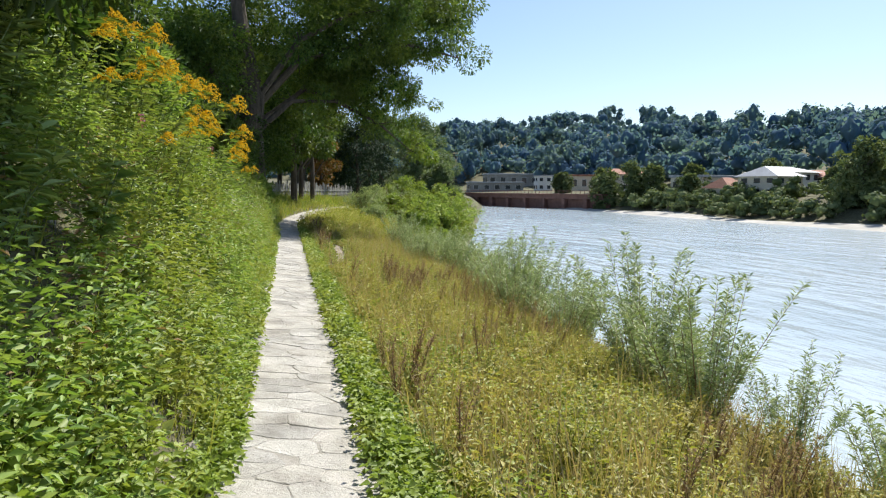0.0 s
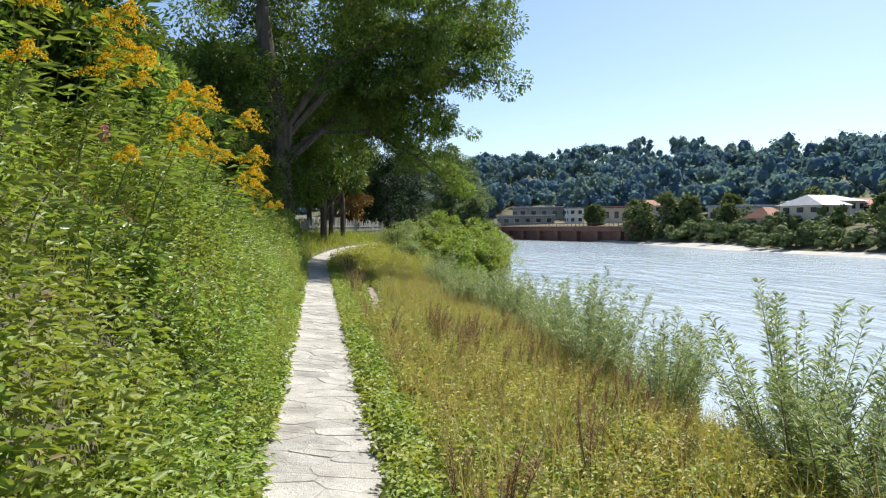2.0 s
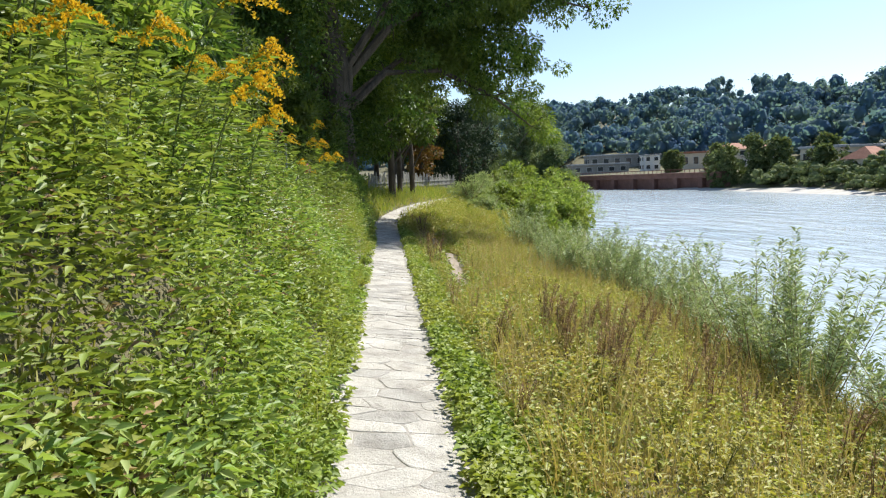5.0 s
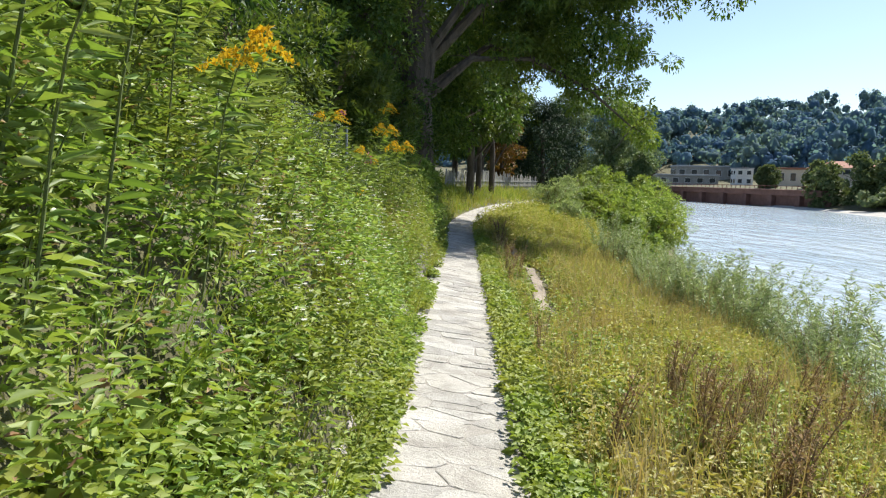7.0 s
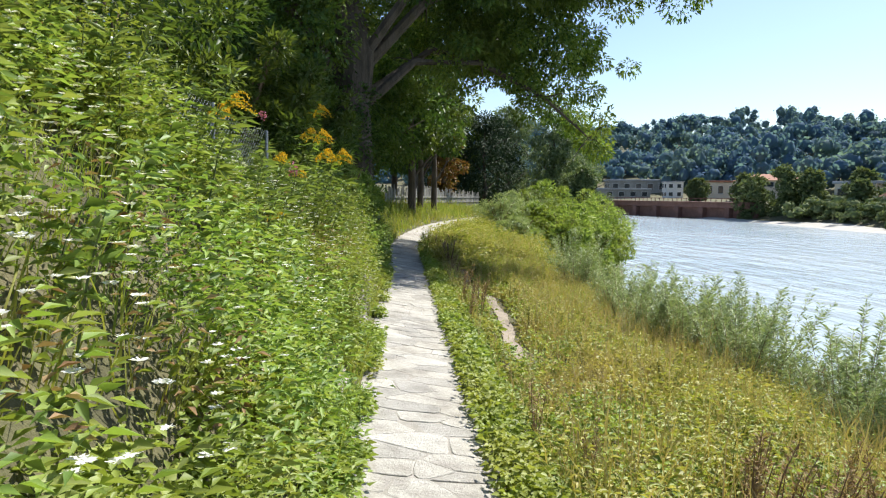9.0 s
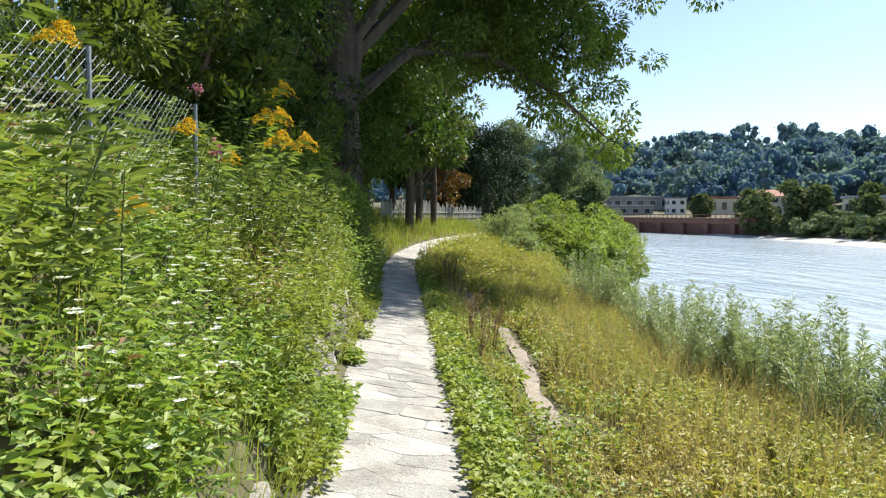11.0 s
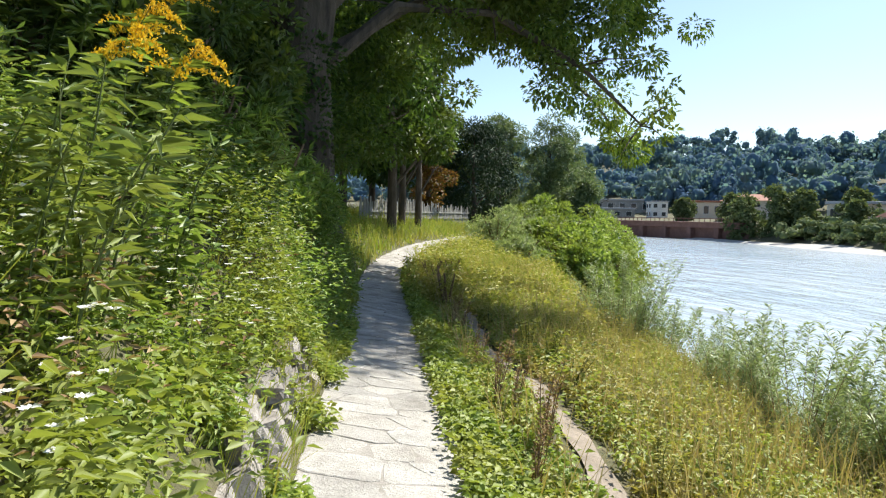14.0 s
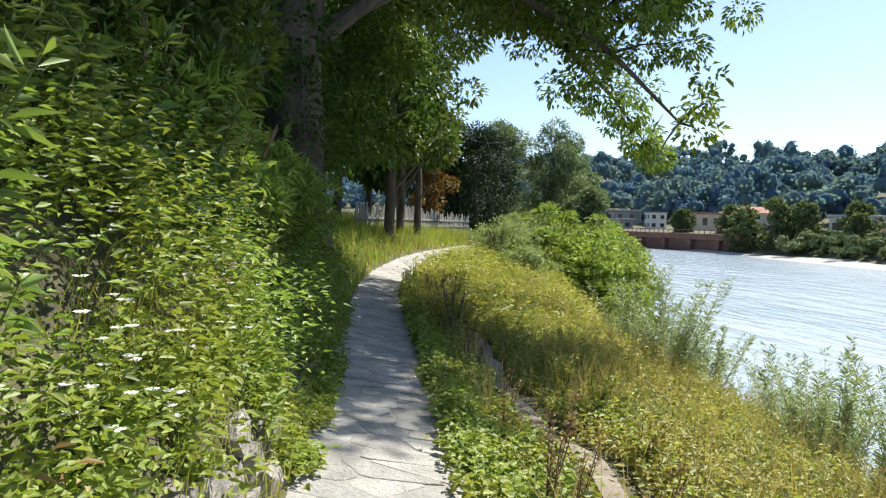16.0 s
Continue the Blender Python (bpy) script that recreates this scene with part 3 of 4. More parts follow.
# ---- willows along the water ----
def willow_shrub(seed, height, stems, per, material, length=0.08, ratio=0.2, name="willow_shrub", label="grey-green willow shrub with slender upright shoots", spread=0.55):
    r = np.random.default_rng(seed)
    e = empty(name, (0, 0, 0), label, "shrub", "willow shrubs by the water")
    bm = bmesh.new()
    ps, ax = [], []
    for k in range(stems):
        a, lean = r.uniform(0, 6.28), r.uniform(0.05, spread)
        h = height * r.uniform(0.5, 1.05)
        d = np.array([math.cos(a) * lean, math.sin(a) * lean, 1.0])
        q0 = np.array([math.cos(a), math.sin(a), 0]) * r.uniform(0, 0.25)
        f = lambda s: q0 + d * h * s + np.array([0, 0, -0.15 * h * s * s * lean])
        tube(bm, [f(s) for s in (0, 0.35, 0.7, 1)], [0.007, 0.005, 0.003, 0.0015], 4)
        s = r.uniform(0.18, 1.0, per) ** 0.8
        for v in s:
            aa = r.uniform(0, 6.28)
            side = np.array([math.cos(aa), math.sin(aa), 0])
            ps.append(f(v) + side * r.uniform(0, 0.10) * (1.1 - v))
            ax.append(side * 0.8 + d * 0.6)
    part("woody_frame", bm, M_STEM, e)
    n = len(ps)
    L = length * r.uniform(0.6, 1.3, n)
    part("foliage", leaf_mesh("foliage", ps, ax, L, L * ratio * r.uniform(0.8, 1.3, n), material, 0.1, 0.2), material, e)
    return e


WILLOWS = [willow_shrub(s, h, 30, 130, L_WILLOW) for s, h in ((1, 1.7), (2, 1.4), (3, 1.9))]
spots = []
for i in range(46):
    y = -1.5 + i * 0.62 + RNG.uniform(-0.3, 0.3)
    gap = 13.0 < y < 14.2 or 19.0 < y < 23.5
    x = RNG.uniform(3.9, 5.6) if not gap else RNG.uniform(5.2, 5.9)
    s = RNG.uniform(0.65, 1.05) * (0.75 if gap else 1)
    spots.append((x, y, s))
spots += [(5.1, 14.8, 1.0), (5.4, 15.6, 1.1), (5.0, 16.3, 1.0), (5.9, 20.5, 1.0), (5.5, 20.0, 0.95), (5.3, 18.6, 1.0), (4.9, 18.0, 0.9), (5.0, 17.2, 0.95), (5.6, 19.3, 1.0), (4.6, 21.6, 0.7), (3.8, 19.0, 0.8), (4.4, 18.3, 0.95), (4.2, 21.0, 0.8), (4.8, 21.6, 0.9), (4.7, 19.6, 0.9), (3.9, 18.2, 0.7)]
for i, (x, y, s) in enumerate(spots):
    m = pose(x, y, float(land(x, y)) - 0.03, 0, 0, RNG.uniform(0, 360)) @ Matrix.Diagonal((s, s, s, 1))
    g = WILLOWS[i] if i < 3 else copy_thing(WILLOWS[i % 3], m)
    g.matrix_basis = m
bt = willow_shrub(31, 1.15, 40, 30, L_BROWN, 0.05, 0.2, "withered_shrub", "dark brown withered bush by the water", 0.3)
bt.matrix_basis = pose(5.25, 15.7, float(land(5.25, 15.7)))


# ---- trees ----
def crown_points(r, centres, n):
    """Leaves set on clumps, denser towards their outside, with gaps between them."""
    w = np.array([c[3] ** 2 for c in centres])
    k = r.choice(len(centres), n, p=w / w.sum())
    c = np.array(centres)[k]
    d = unit(r.normal(size=(n, 3)))
    rad = c[:, 3:4] * r.uniform(0.25, 1, (n, 1)) ** 0.5
    return c[:, :3] + d * rad * (1, 1, 0.75), d


def tree(name, label, loc, trunk_pts, radii, limbs, clumps, leaves, length, ratio, material, seed=1, droop=0.3, bark=None, group=""):
    r = np.random.default_rng(seed)
    e = empty(name, loc, label, "tree", group)
    bm = bmesh.new()
    tube(bm, trunk_pts, radii, 12)
    part("trunk", bm, bark or M_BARK, e)
    for pts, r0 in limbs:
        bm = bmesh.new()
        k = len(pts)
        tube(bm, pts, [r0 * (1 - 0.85 * i / (k - 1)) for i in range(k)], 7)
        for i in range(1, k):
            for s in range(3):
                p = np.array(pts[i], float)
                d = unit(r.normal(size=(1, 3)))[0] * r.uniform(0.3, 0.9)
                tube(bm, [p, p + d * 0.6 + (0, 0, 0.05), p + d * 1.1], [r0 * 0.2, r0 * 0.12, 0.004], 4)
        part("limb", bm, bark or M_BARK, e)
    p, d = crown_points(r, clumps, leaves)
    L = length * r.uniform(0.6, 1.4, leaves)
    ax = d + r.normal(size=(leaves, 3)) * 0.5 + (0, 0, -droop)
    part("crown", leaf_mesh("crown", p, ax, L, L * ratio, material, 0.2, 0.2), material, e)
    return e


def random_clumps(r, centre, size, n, r0, r1):
    d = unit(r.normal(size=(n, 3))) * r.uniform(0.2, 1, (n, 1)) ** 0.45
    return [(*(np.array(centre) + q * size), r.uniform(r0, r1)) for q in d]


# the great tree over the path; its base stands on the bank
BX, BY = -1.35, 24.4
BZ = float(land(BX, BY)) - 0.2
R3 = np.random.default_rng(3)
limb_main = [(0.1, 0.0, 2.2), (1.5, 0.3, 3.5), (3.2, 0.8, 3.6), (4.9, 1.1, 2.8), (6.2, 1.4, 1.8)]
limb_high = [(0.2, 0.0, 3.2), (1.8, 0.4, 5.0), (4.2, 0.9, 5.8), (6.4, 1.5, 6.0), (8.4, 2.1, 5.7)]
limb_left = [(-0.2, 0.1, 3.0), (-1.5, -0.4, 4.6), (-3.0, -1.0, 5.8)]
limb_back = [(0.2, 0.3, 2.6), (2.0, 2.2, 4.2), (4.6, 4.2, 4.0), (6.6, 5.8, 3.0), (7.8, 6.8, 2.1)]
limb_near = [(0.2, -0.1, 3.4), (1.8, -0.3, 5.6), (3.6, -0.4, 6.6), (5.6, -0.3, 7.0)]
cl = []
for L_, n_, j_, q_ in ((limb_main, 22, 0.7, 0.42), (limb_high, 46, 1.1, 0.6), (limb_back, 12, 1.0, 0.6), (limb_near, 30, 1.0, 0.75), (limb_left, 30, 1.4, 0.9)):
    a_ = np.array(L_)
    for i in range(n_):
        t_ = 0.3 + 0.7 * i / (n_ - 1)
        f_ = t_ * (len(a_) - 1)
        k_ = min(int(f_), len(a_) - 2)
        c_ = a_[k_] + (a_[k_ + 1] - a_[k_]) * (f_ - k_) + R3.normal(size=3) * j_ * (0.6, 0.7, 0.4) + (0, 0, 0.1)
        cl.append((*c_, q_ * R3.uniform(0.6, 1.1)))
cl += random_clumps(R3, (3.2, 3.4, 8.8), (6.5, 4.2, 2.4), 95, 0.7, 1.1)
cl += random_clumps(R3, (5.6, 7.6, 8.8), (3.6, 4.0, 1.8), 34, 0.5, 0.9)
# high clumps out of view, added only to cast shade on the bank
cl += random_clumps(R3, (3.2, -2.4, 7.8), (1.7, 1.2, 0.6), 20, 0.55, 0.85)
cl += random_clumps(R3, (-0.2, 3.0, 3.0), (1.7, 2.2, 2.4), 38, 0.5, 0.9)
cl += random_clumps(R3, (3.2, 4.6, 5.8), (3.8, 2.5, 1.4), 46, 0.5, 0.85)
cl += random_clumps(R3, (4.4, 1.7, 4.7), (2.6, 1.6, 1.2), 36, 0.4, 0.7)
cl += random_clumps(R3, (-2.4, 1.0, 3.4), (2.0, 2.0, 2.6), 34, 0.5, 0.9)
tree("broadleaf_tree", "big dark-trunked broadleaf tree leaning over the path", (BX, BY, BZ),
     [(-0.05, -0.1, -0.3), (0, 0, 0.3), (0.05, 0, 1.2), (0.0, 0, 2.4), (0.1, 0, 3.6), (-0.2, 0.2, 5.4), (-0.4, 0.4, 7.5), (-0.4, 0.6, 10)],
     [0.75, 0.55, 0.46, 0.44, 0.46, 0.32, 0.22, 0.06],
     [(limb_main, 0.13), (limb_high, 0.16), (limb_left, 0.2), (limb_back, 0.12), (limb_near, 0.14)], cl, 150000, 0.13, 0.5, L_CROWN, 4)
# yellowing hanging spray at the limb's end, in the sun-lightened leaf colour
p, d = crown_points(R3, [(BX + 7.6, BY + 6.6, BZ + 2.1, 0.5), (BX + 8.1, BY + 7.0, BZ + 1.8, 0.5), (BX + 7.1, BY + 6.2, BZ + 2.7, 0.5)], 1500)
part("crown", leaf_mesh("crown", p - (BX, BY, BZ), d + (0, 0, -0.4), np.full(1500, 0.12), np.full(1500, 0.06), L_TREELIGHT), L_TREELIGHT, bpy.data.objects["broadleaf_tree"], "yellow-green leaf spray in a sun-lightened colour")
# backlit leaves along the limbs, their brightness painted by the lighter leaf colour
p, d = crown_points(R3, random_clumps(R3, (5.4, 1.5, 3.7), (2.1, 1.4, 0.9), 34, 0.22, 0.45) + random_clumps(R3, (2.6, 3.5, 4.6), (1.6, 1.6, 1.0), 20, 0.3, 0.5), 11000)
part("crown", leaf_mesh("crown", p, d + (0, 0, -0.5), RNG.uniform(0.07, 0.14, 11000), RNG.uniform(0.035, 0.065, 11000), L_TREELIGHT), L_TREELIGHT, bpy.data.objects["broadleaf_tree"], "green leaves along the limbs in a sun-lightened colour")
# ivy and suckers on the trunk's foot
p, d = crown_points(R3, [(0.1, -0.3, 1.5, 0.7), (0.1, -0.35, 2.4, 0.62), (-0.5, -0.4, 2.0, 0.8), (0.2, 0.2, 1.0, 0.7), (-0.6, -0.2, 3.2, 0.8)], 3200)
part("ivy", leaf_mesh("ivy", p, d, np.full(3200, 0.09), np.full(3200, 0.07), L_TREE), L_TREE, bpy.data.objects["broadleaf_tree"], "dark ivy leaves round the trunk")


def simple_tree(name, label, x, y, h, w, trunk, leaves, length, ratio, material, seed, low=0.15, group=""):
    r = np.random.default_rng(seed)
    z = float(land(x, y)) - 0.15
    cl = []
    for i in range(46):
        s = r.uniform(low, 1)
        rad = w * 0.5 * math.sin(math.pi * min(1, 0.12 + 0.88 * (s - low) / (1 - low))) ** 0.6 * r.uniform(0.2, 1)
        a = r.uniform(0, 6.28)
        cl.append((math.cos(a) * rad, math.sin(a) * rad, s * h, w * r.uniform(0.09, 0.2)))
    limbs = []
    for i in range(5):
        a = i * 1.3 + r.uniform(0, 0.6)
        limbs.append(([(0, 0, h * (0.2 + 0.1 * i)), (math.cos(a) * w * 0.2, math.sin(a) * w * 0.2, h * (0.35 + 0.1 * i)), (math.cos(a) * w * 0.38, math.sin(a) * w * 0.38, h * (0.42 + 0.1 * i))], trunk * 0.45))
    return tree(name, label, (x, y, z), [(0, 0, -0.2), (0.03, 0, h * 0.3), (-0.05, 0.05, h * 0.6), (0, 0, h * 0.95)], [trunk * 1.2, trunk, trunk * 0.6, 0.02], limbs, cl, leaves, length, ratio, material, seed, group=group)


for i, (x, y, h, w) in enumerate(((5.6, 55, 6.0, 5.0), (3.4, 59, 7.5, 6.5), (7.2, 60, 6.0, 5.0))):
    simple_tree("yew_tree", "very dark green dense tree behind the fence", x, y, h, w, 0.14, 9000, 0.2, 0.4, L_CONIFER, 140 + i, 0.03, "dark trees behind the fence")
simple_tree("maple_tree", "small tree with russet autumn leaves by the fence", 2.3, 48.5, 5.6, 2.8, 0.1, 6500, 0.16, 0.6, L_RUSSET, 21)
for i, (x, y, h, w) in enumerate(((-1.8, 44, 9, 6), (-5.5, 41, 10, 7), (-8.5, 36, 10, 8), (-0.6, 50, 9, 6), (-4, 33, 8, 5), (-12, 45, 13, 9), (1.2, 54, 8.5, 6), (3.6, 57, 6.5, 5), (-3, 47, 10, 7), (0.6, 46.5, 7, 4.5), (-2.6, 38.5, 7, 4), (-4.5, 37, 9, 6))):
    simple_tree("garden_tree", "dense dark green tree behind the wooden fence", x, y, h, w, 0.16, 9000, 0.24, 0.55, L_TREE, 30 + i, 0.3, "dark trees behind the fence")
for i, (x, y, h, w) in enumerate(((-1.6, 32.5, 9.0, 6.5), (0.3, 38.0, 8.5, 5.5))):
    simple_tree("garden_tree", "dense dark green tree overhanging the bend", x, y, h, w, 0.16, 12000, 0.2, 0.5, L_TREE, 170 + i, 0.36, "dark trees behind the fence")
for i, (x, y) in enumerate(((0.75, 40.6), (1.45, 41.6))):
    simple_tree("garden_tree", "slim dark tree standing before the wooden fence", x, y, 7.5, 3.4, 0.13, 5000, 0.2, 0.5, L_TREE, 160 + i, 0.45, "dark trees behind the fence")
for i, (x, y, h, w) in enumerate(((11.6, 60, 8.2, 5.5), (9.0, 66, 8.0, 7), (14.0, 64, 7, 5.0), (12.6, 55, 4.6, 3.6))):
    simple_tree("willow_tree", "grey-green rounded willow tree at the waterside", x, y, h, w, 0.2, 16000, 0.24, 0.3, L_WILLOWTREE, 50 + i, 0.05, "waterside willows")


def bush(name, label, x, y, h, w, leaves, length, ratio, material, seed, group=""):
    r = np.random.default_rng(seed)
    z = float(land(x, y)) - 0.05
    e = empty(name, (x, y, z), label, "bush", group)
    bm = bmesh.new()
    for k in range(9):
        a = r.uniform(0, 6.28)
        tube(bm, [(0, 0, 0), (math.cos(a) * w * 0.15, math.sin(a) * w * 0.15, h * 0.4), (math.cos(a) * w * 0.3, math.sin(a) * w * 0.3, h * 0.75)], [0.03, 0.02, 0.006], 5)
    part("woody_frame", bm, M_STEM, e)
    cl = [(math.cos(a) * q * w * 0.5, math.sin(a) * q * w * 0.5, h * r.uniform(0.15, 0.9) * (1.05 - 0.5 * q), w * r.uniform(0.04, 0.13)) for a, q in zip(r.uniform(0, 6.28, 60), r.uniform(0, 1, 60) ** 0.6)]
    p, d = crown_points(r, cl, leaves)
    p[:, 2] = np.maximum(p[:, 2], 0.02)
    L = length * r.uniform(0.6, 1.4, leaves)
    part("foliage", leaf_mesh("foliage", p, d + (0, 0, 0.3) + r.normal(size=(leaves, 3)) * 0.4, L, L * ratio, material), material, e)
    return e


for i, (x, y, h, w) in enumerate(((6.8, 38.0, 2.1, 2.8), (7.9, 40.5, 2.7, 3.2), (8.8, 43.5, 3.0, 3.6), (7.9, 37.0, 1.9, 2.4), (6.4, 41.5, 1.8, 2.4), (10.6, 47, 3.8, 4.5), (11.8, 50.5, 4.0, 4.5), (13.0, 53.5, 4.2, 4.5), (9.0, 50, 3.0, 4.0), (10.6, 44.2, 2.8, 3.2))):
    bush("riverside_bush", "bright green leafy bush at the water's edge", x, y, h, w, 5500, 0.15, 0.6, L_BUSH, 70 + i, "bushes on the margin")
for i, (x, y, h, w) in enumerate(((4.6, 40.5, 1.9, 2.6), (5.8, 43.5, 2.0, 2.8), (5.0, 37.2, 1.3, 2.0), (7.4, 47.5, 2.4, 3.2), (14.8, 57, 4.5, 4.5))):
    bush("silver_shrub", "pale silvery-green shrub on the margin", x, y, h, w, 4500, 0.13, 0.2, L_WILLOW, 80 + i)
for i, (x, y, h, w) in enumerate(((1.05, 24.4, 0.95, 0.6), (1.1, 26.0, 0.9, 0.8), (1.0, 27.5, 0.8, 0.8), (1.6, 29.5, 0.7, 0.9))):
    bush("dry_weed_clump", "half-dry yellow-brown weed clump beside the path", x, y, h, w, 1100, 0.06, 0.35, L_WEED, 90 + i)
# dark shrubbery on top of the bank
for i, (x, y, h, w) in enumerate(((-2.7, 3.2, 2.6, 2.4), (-3.4, 5.4, 3.6, 3.2), (-3.0, 1.2, 3.0, 2.6), (-3.2, 8.2, 3.0, 3.0), (-3.4, 11.4, 2.8, 3.0), (-3.6, 14.5, 3.2, 3.2), (-2.6, 18.2, 2.4, 2.4), (-2.2, 20.2, 2.4, 2.4), (-2.6, 9.9, 2.0, 2.0), (-2.3, 21.8, 2.6, 2.4), (-4.2, 17.2, 4.0, 3.6), (-4.4, 20.8, 4.0, 3.6), (-2.5, 6.8, 1.6, 1.6), (-4.6, 12.8, 4.4, 3.6), (-4.6, 9.4, 4.4, 3.6))):
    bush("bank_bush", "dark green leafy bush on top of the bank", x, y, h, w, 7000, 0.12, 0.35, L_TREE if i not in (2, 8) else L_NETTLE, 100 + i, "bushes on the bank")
for i, (x, y) in enumerate(((-1.2, 20.2), (-1.25, 21.4), (-1.1, 22.6), (-1.6, 19.4))):
    bush("bank_shrub", "shaded narrow-leaved shrub on the steep bank", x, y, 1.2, 1.2, 2600, 0.10, 0.25, L_NETTLE, 120 + i, "bushes on the bank")
# tree that hangs over the bank where the walk begins
AZ = float(land(-3.3, 3.0)) - 0.2
R5 = np.random.default_rng(5)
# third group and the long first limb: added overhead, unseen, to shade the bank
ash = random_clumps(R5, (2.0, -0.7, 0.9), (0.9, 1.3, 0.7), 44, 0.25, 0.5) + random_clumps(R5, (0.3, 0.2, 2.4), (2.4, 2.2, 1.2), 50, 0.4, 0.7) + random_clumps(R5, (3.2, -0.1, 2.35), (1.4, 1.25, 0.35), 46, 0.4, 0.65)
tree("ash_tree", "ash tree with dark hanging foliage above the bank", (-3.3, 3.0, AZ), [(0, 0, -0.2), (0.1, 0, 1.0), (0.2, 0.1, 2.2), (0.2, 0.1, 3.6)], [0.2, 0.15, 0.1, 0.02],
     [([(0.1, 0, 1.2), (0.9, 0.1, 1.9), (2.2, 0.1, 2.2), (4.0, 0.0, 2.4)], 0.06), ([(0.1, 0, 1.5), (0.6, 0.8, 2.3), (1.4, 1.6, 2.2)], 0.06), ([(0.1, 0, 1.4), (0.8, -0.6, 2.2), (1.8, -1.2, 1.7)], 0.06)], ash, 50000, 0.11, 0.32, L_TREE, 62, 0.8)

# ---- fences ----
fe = empty("board_fence", (0, 0, 0), "weathered grey wooden board fence with pointed tops", "fence")
A, B = Vector((-0.9, 39.5, 0)), Vector((4.9, 52.0, 0))
n = 84
base = bmesh.new()
box(base, (0, 0, 0.36), (0.15, 0.022, 0.72), 0.004)
for v in base.verts:
    if v.co.z > 0.7:
        v.co.x *= 0.6
board_mesh = bpy.data.meshes.new("board")
base.to_mesh(board_mesh)
base.free()
board_mesh.materials.append(M_FENCE)
yaw = math.degrees(math.atan2(B.y - A.y, B.x - A.x))
for i in range(n):
    q = A.lerp(B, i / n)
    zz = float(land(q.x, q.y))
    ob = part("board", board_mesh, M_FENCE, fe)
    ob.matrix_local = pose(q.x, q.y, max(zz, 0.75), RNG.uniform(-2, 2), RNG.uniform(-3, 3), yaw) @ Matrix.Diagonal((1.15, 1, RNG.uniform(1.05, 1.5), 1))
for hgt in (0.25, 0.6):
    bm = bmesh.new()
    c = (A + B) / 2
    box(bm, (c.x + 0.03, c.y, 0.95 + hgt * 0.8), ((B - A).length, 0.04, 0.07), 0.004, yaw)
    part("rail", bm, M_FENCE, fe)

wf = empty("wire_fence", (0, 0, 0), "galvanised chain-link fence overgrown by bank plants", "fence")
P0, P1 = np.array((-1.74, 15.9)), np.array((-2.2, 13.0))
zb = lambda s: float(land(*(P0 + (P1 - P0) * s))) - 0.05
for s in (0.0, 0.5, 1.0):
    q = P0 + (P1 - P0) * s
    bm = bmesh.new()
    tube(bm, [(*q, zb(s) - 0.2), (*q, zb(s) + 0.5), (*q, zb(s) + 1.0)], [0.02, 0.02, 0.02], 8)
    part("post", bm, M_STEEL, wf)
bm = bmesh.new()
ln = float(np.linalg.norm(P1 - P0))
hf = 0.93
step = 0.062
k = int((ln + hf) / step)
for sgn in (1, -1):
    for i in range(k):
        a0 = i * step - hf if sgn > 0 else i * step
        s0, s1 = a0, a0 + sgn * hf
        h0, h1 = 0.0, hf
        lo, hi = sorted((s0, s1))
        if lo < 0 or hi > ln:
            continue
        pts = []
        for s, h in ((s0, h0), ((s0 + s1) / 2, hf / 2), (s1, h1)):
            q = P0 + (P1 - P0) * s / ln
            pts.append((*q, zb(s / ln) + 0.06 + h))
        tube(bm, pts, [0.0013] * 3, 3)
part("wire_mesh", bm, M_STEEL, wf)

# ---- the far bank ----
R9 = np.random.default_rng(9)
L_FARBUSH = leaf_mat("far_tree_leaf", [(0.10, 0.14, 0.06), (0.15, 0.19, 0.08), (0.21, 0.24, 0.11)], None, 1, 0.25, 0.7, 0.1)


_a, _b = np.meshgrid(np.linspace(0, 2 * np.pi, 10, endpoint=False), np.linspace(-1.35, 1.35, 6))
CORE = np.stack([np.cos(_a) * np.cos(_b), np.sin(_a) * np.cos(_b), np.sin(_b)], -1).reshape(-1, 3)
CORE_F = np.array([(r * 10 + k, r * 10 + (k + 1) % 10, r * 10 + 10 + (k + 1) % 10, r * 10 + 10 + k) for r in range(5) for k in range(10)])


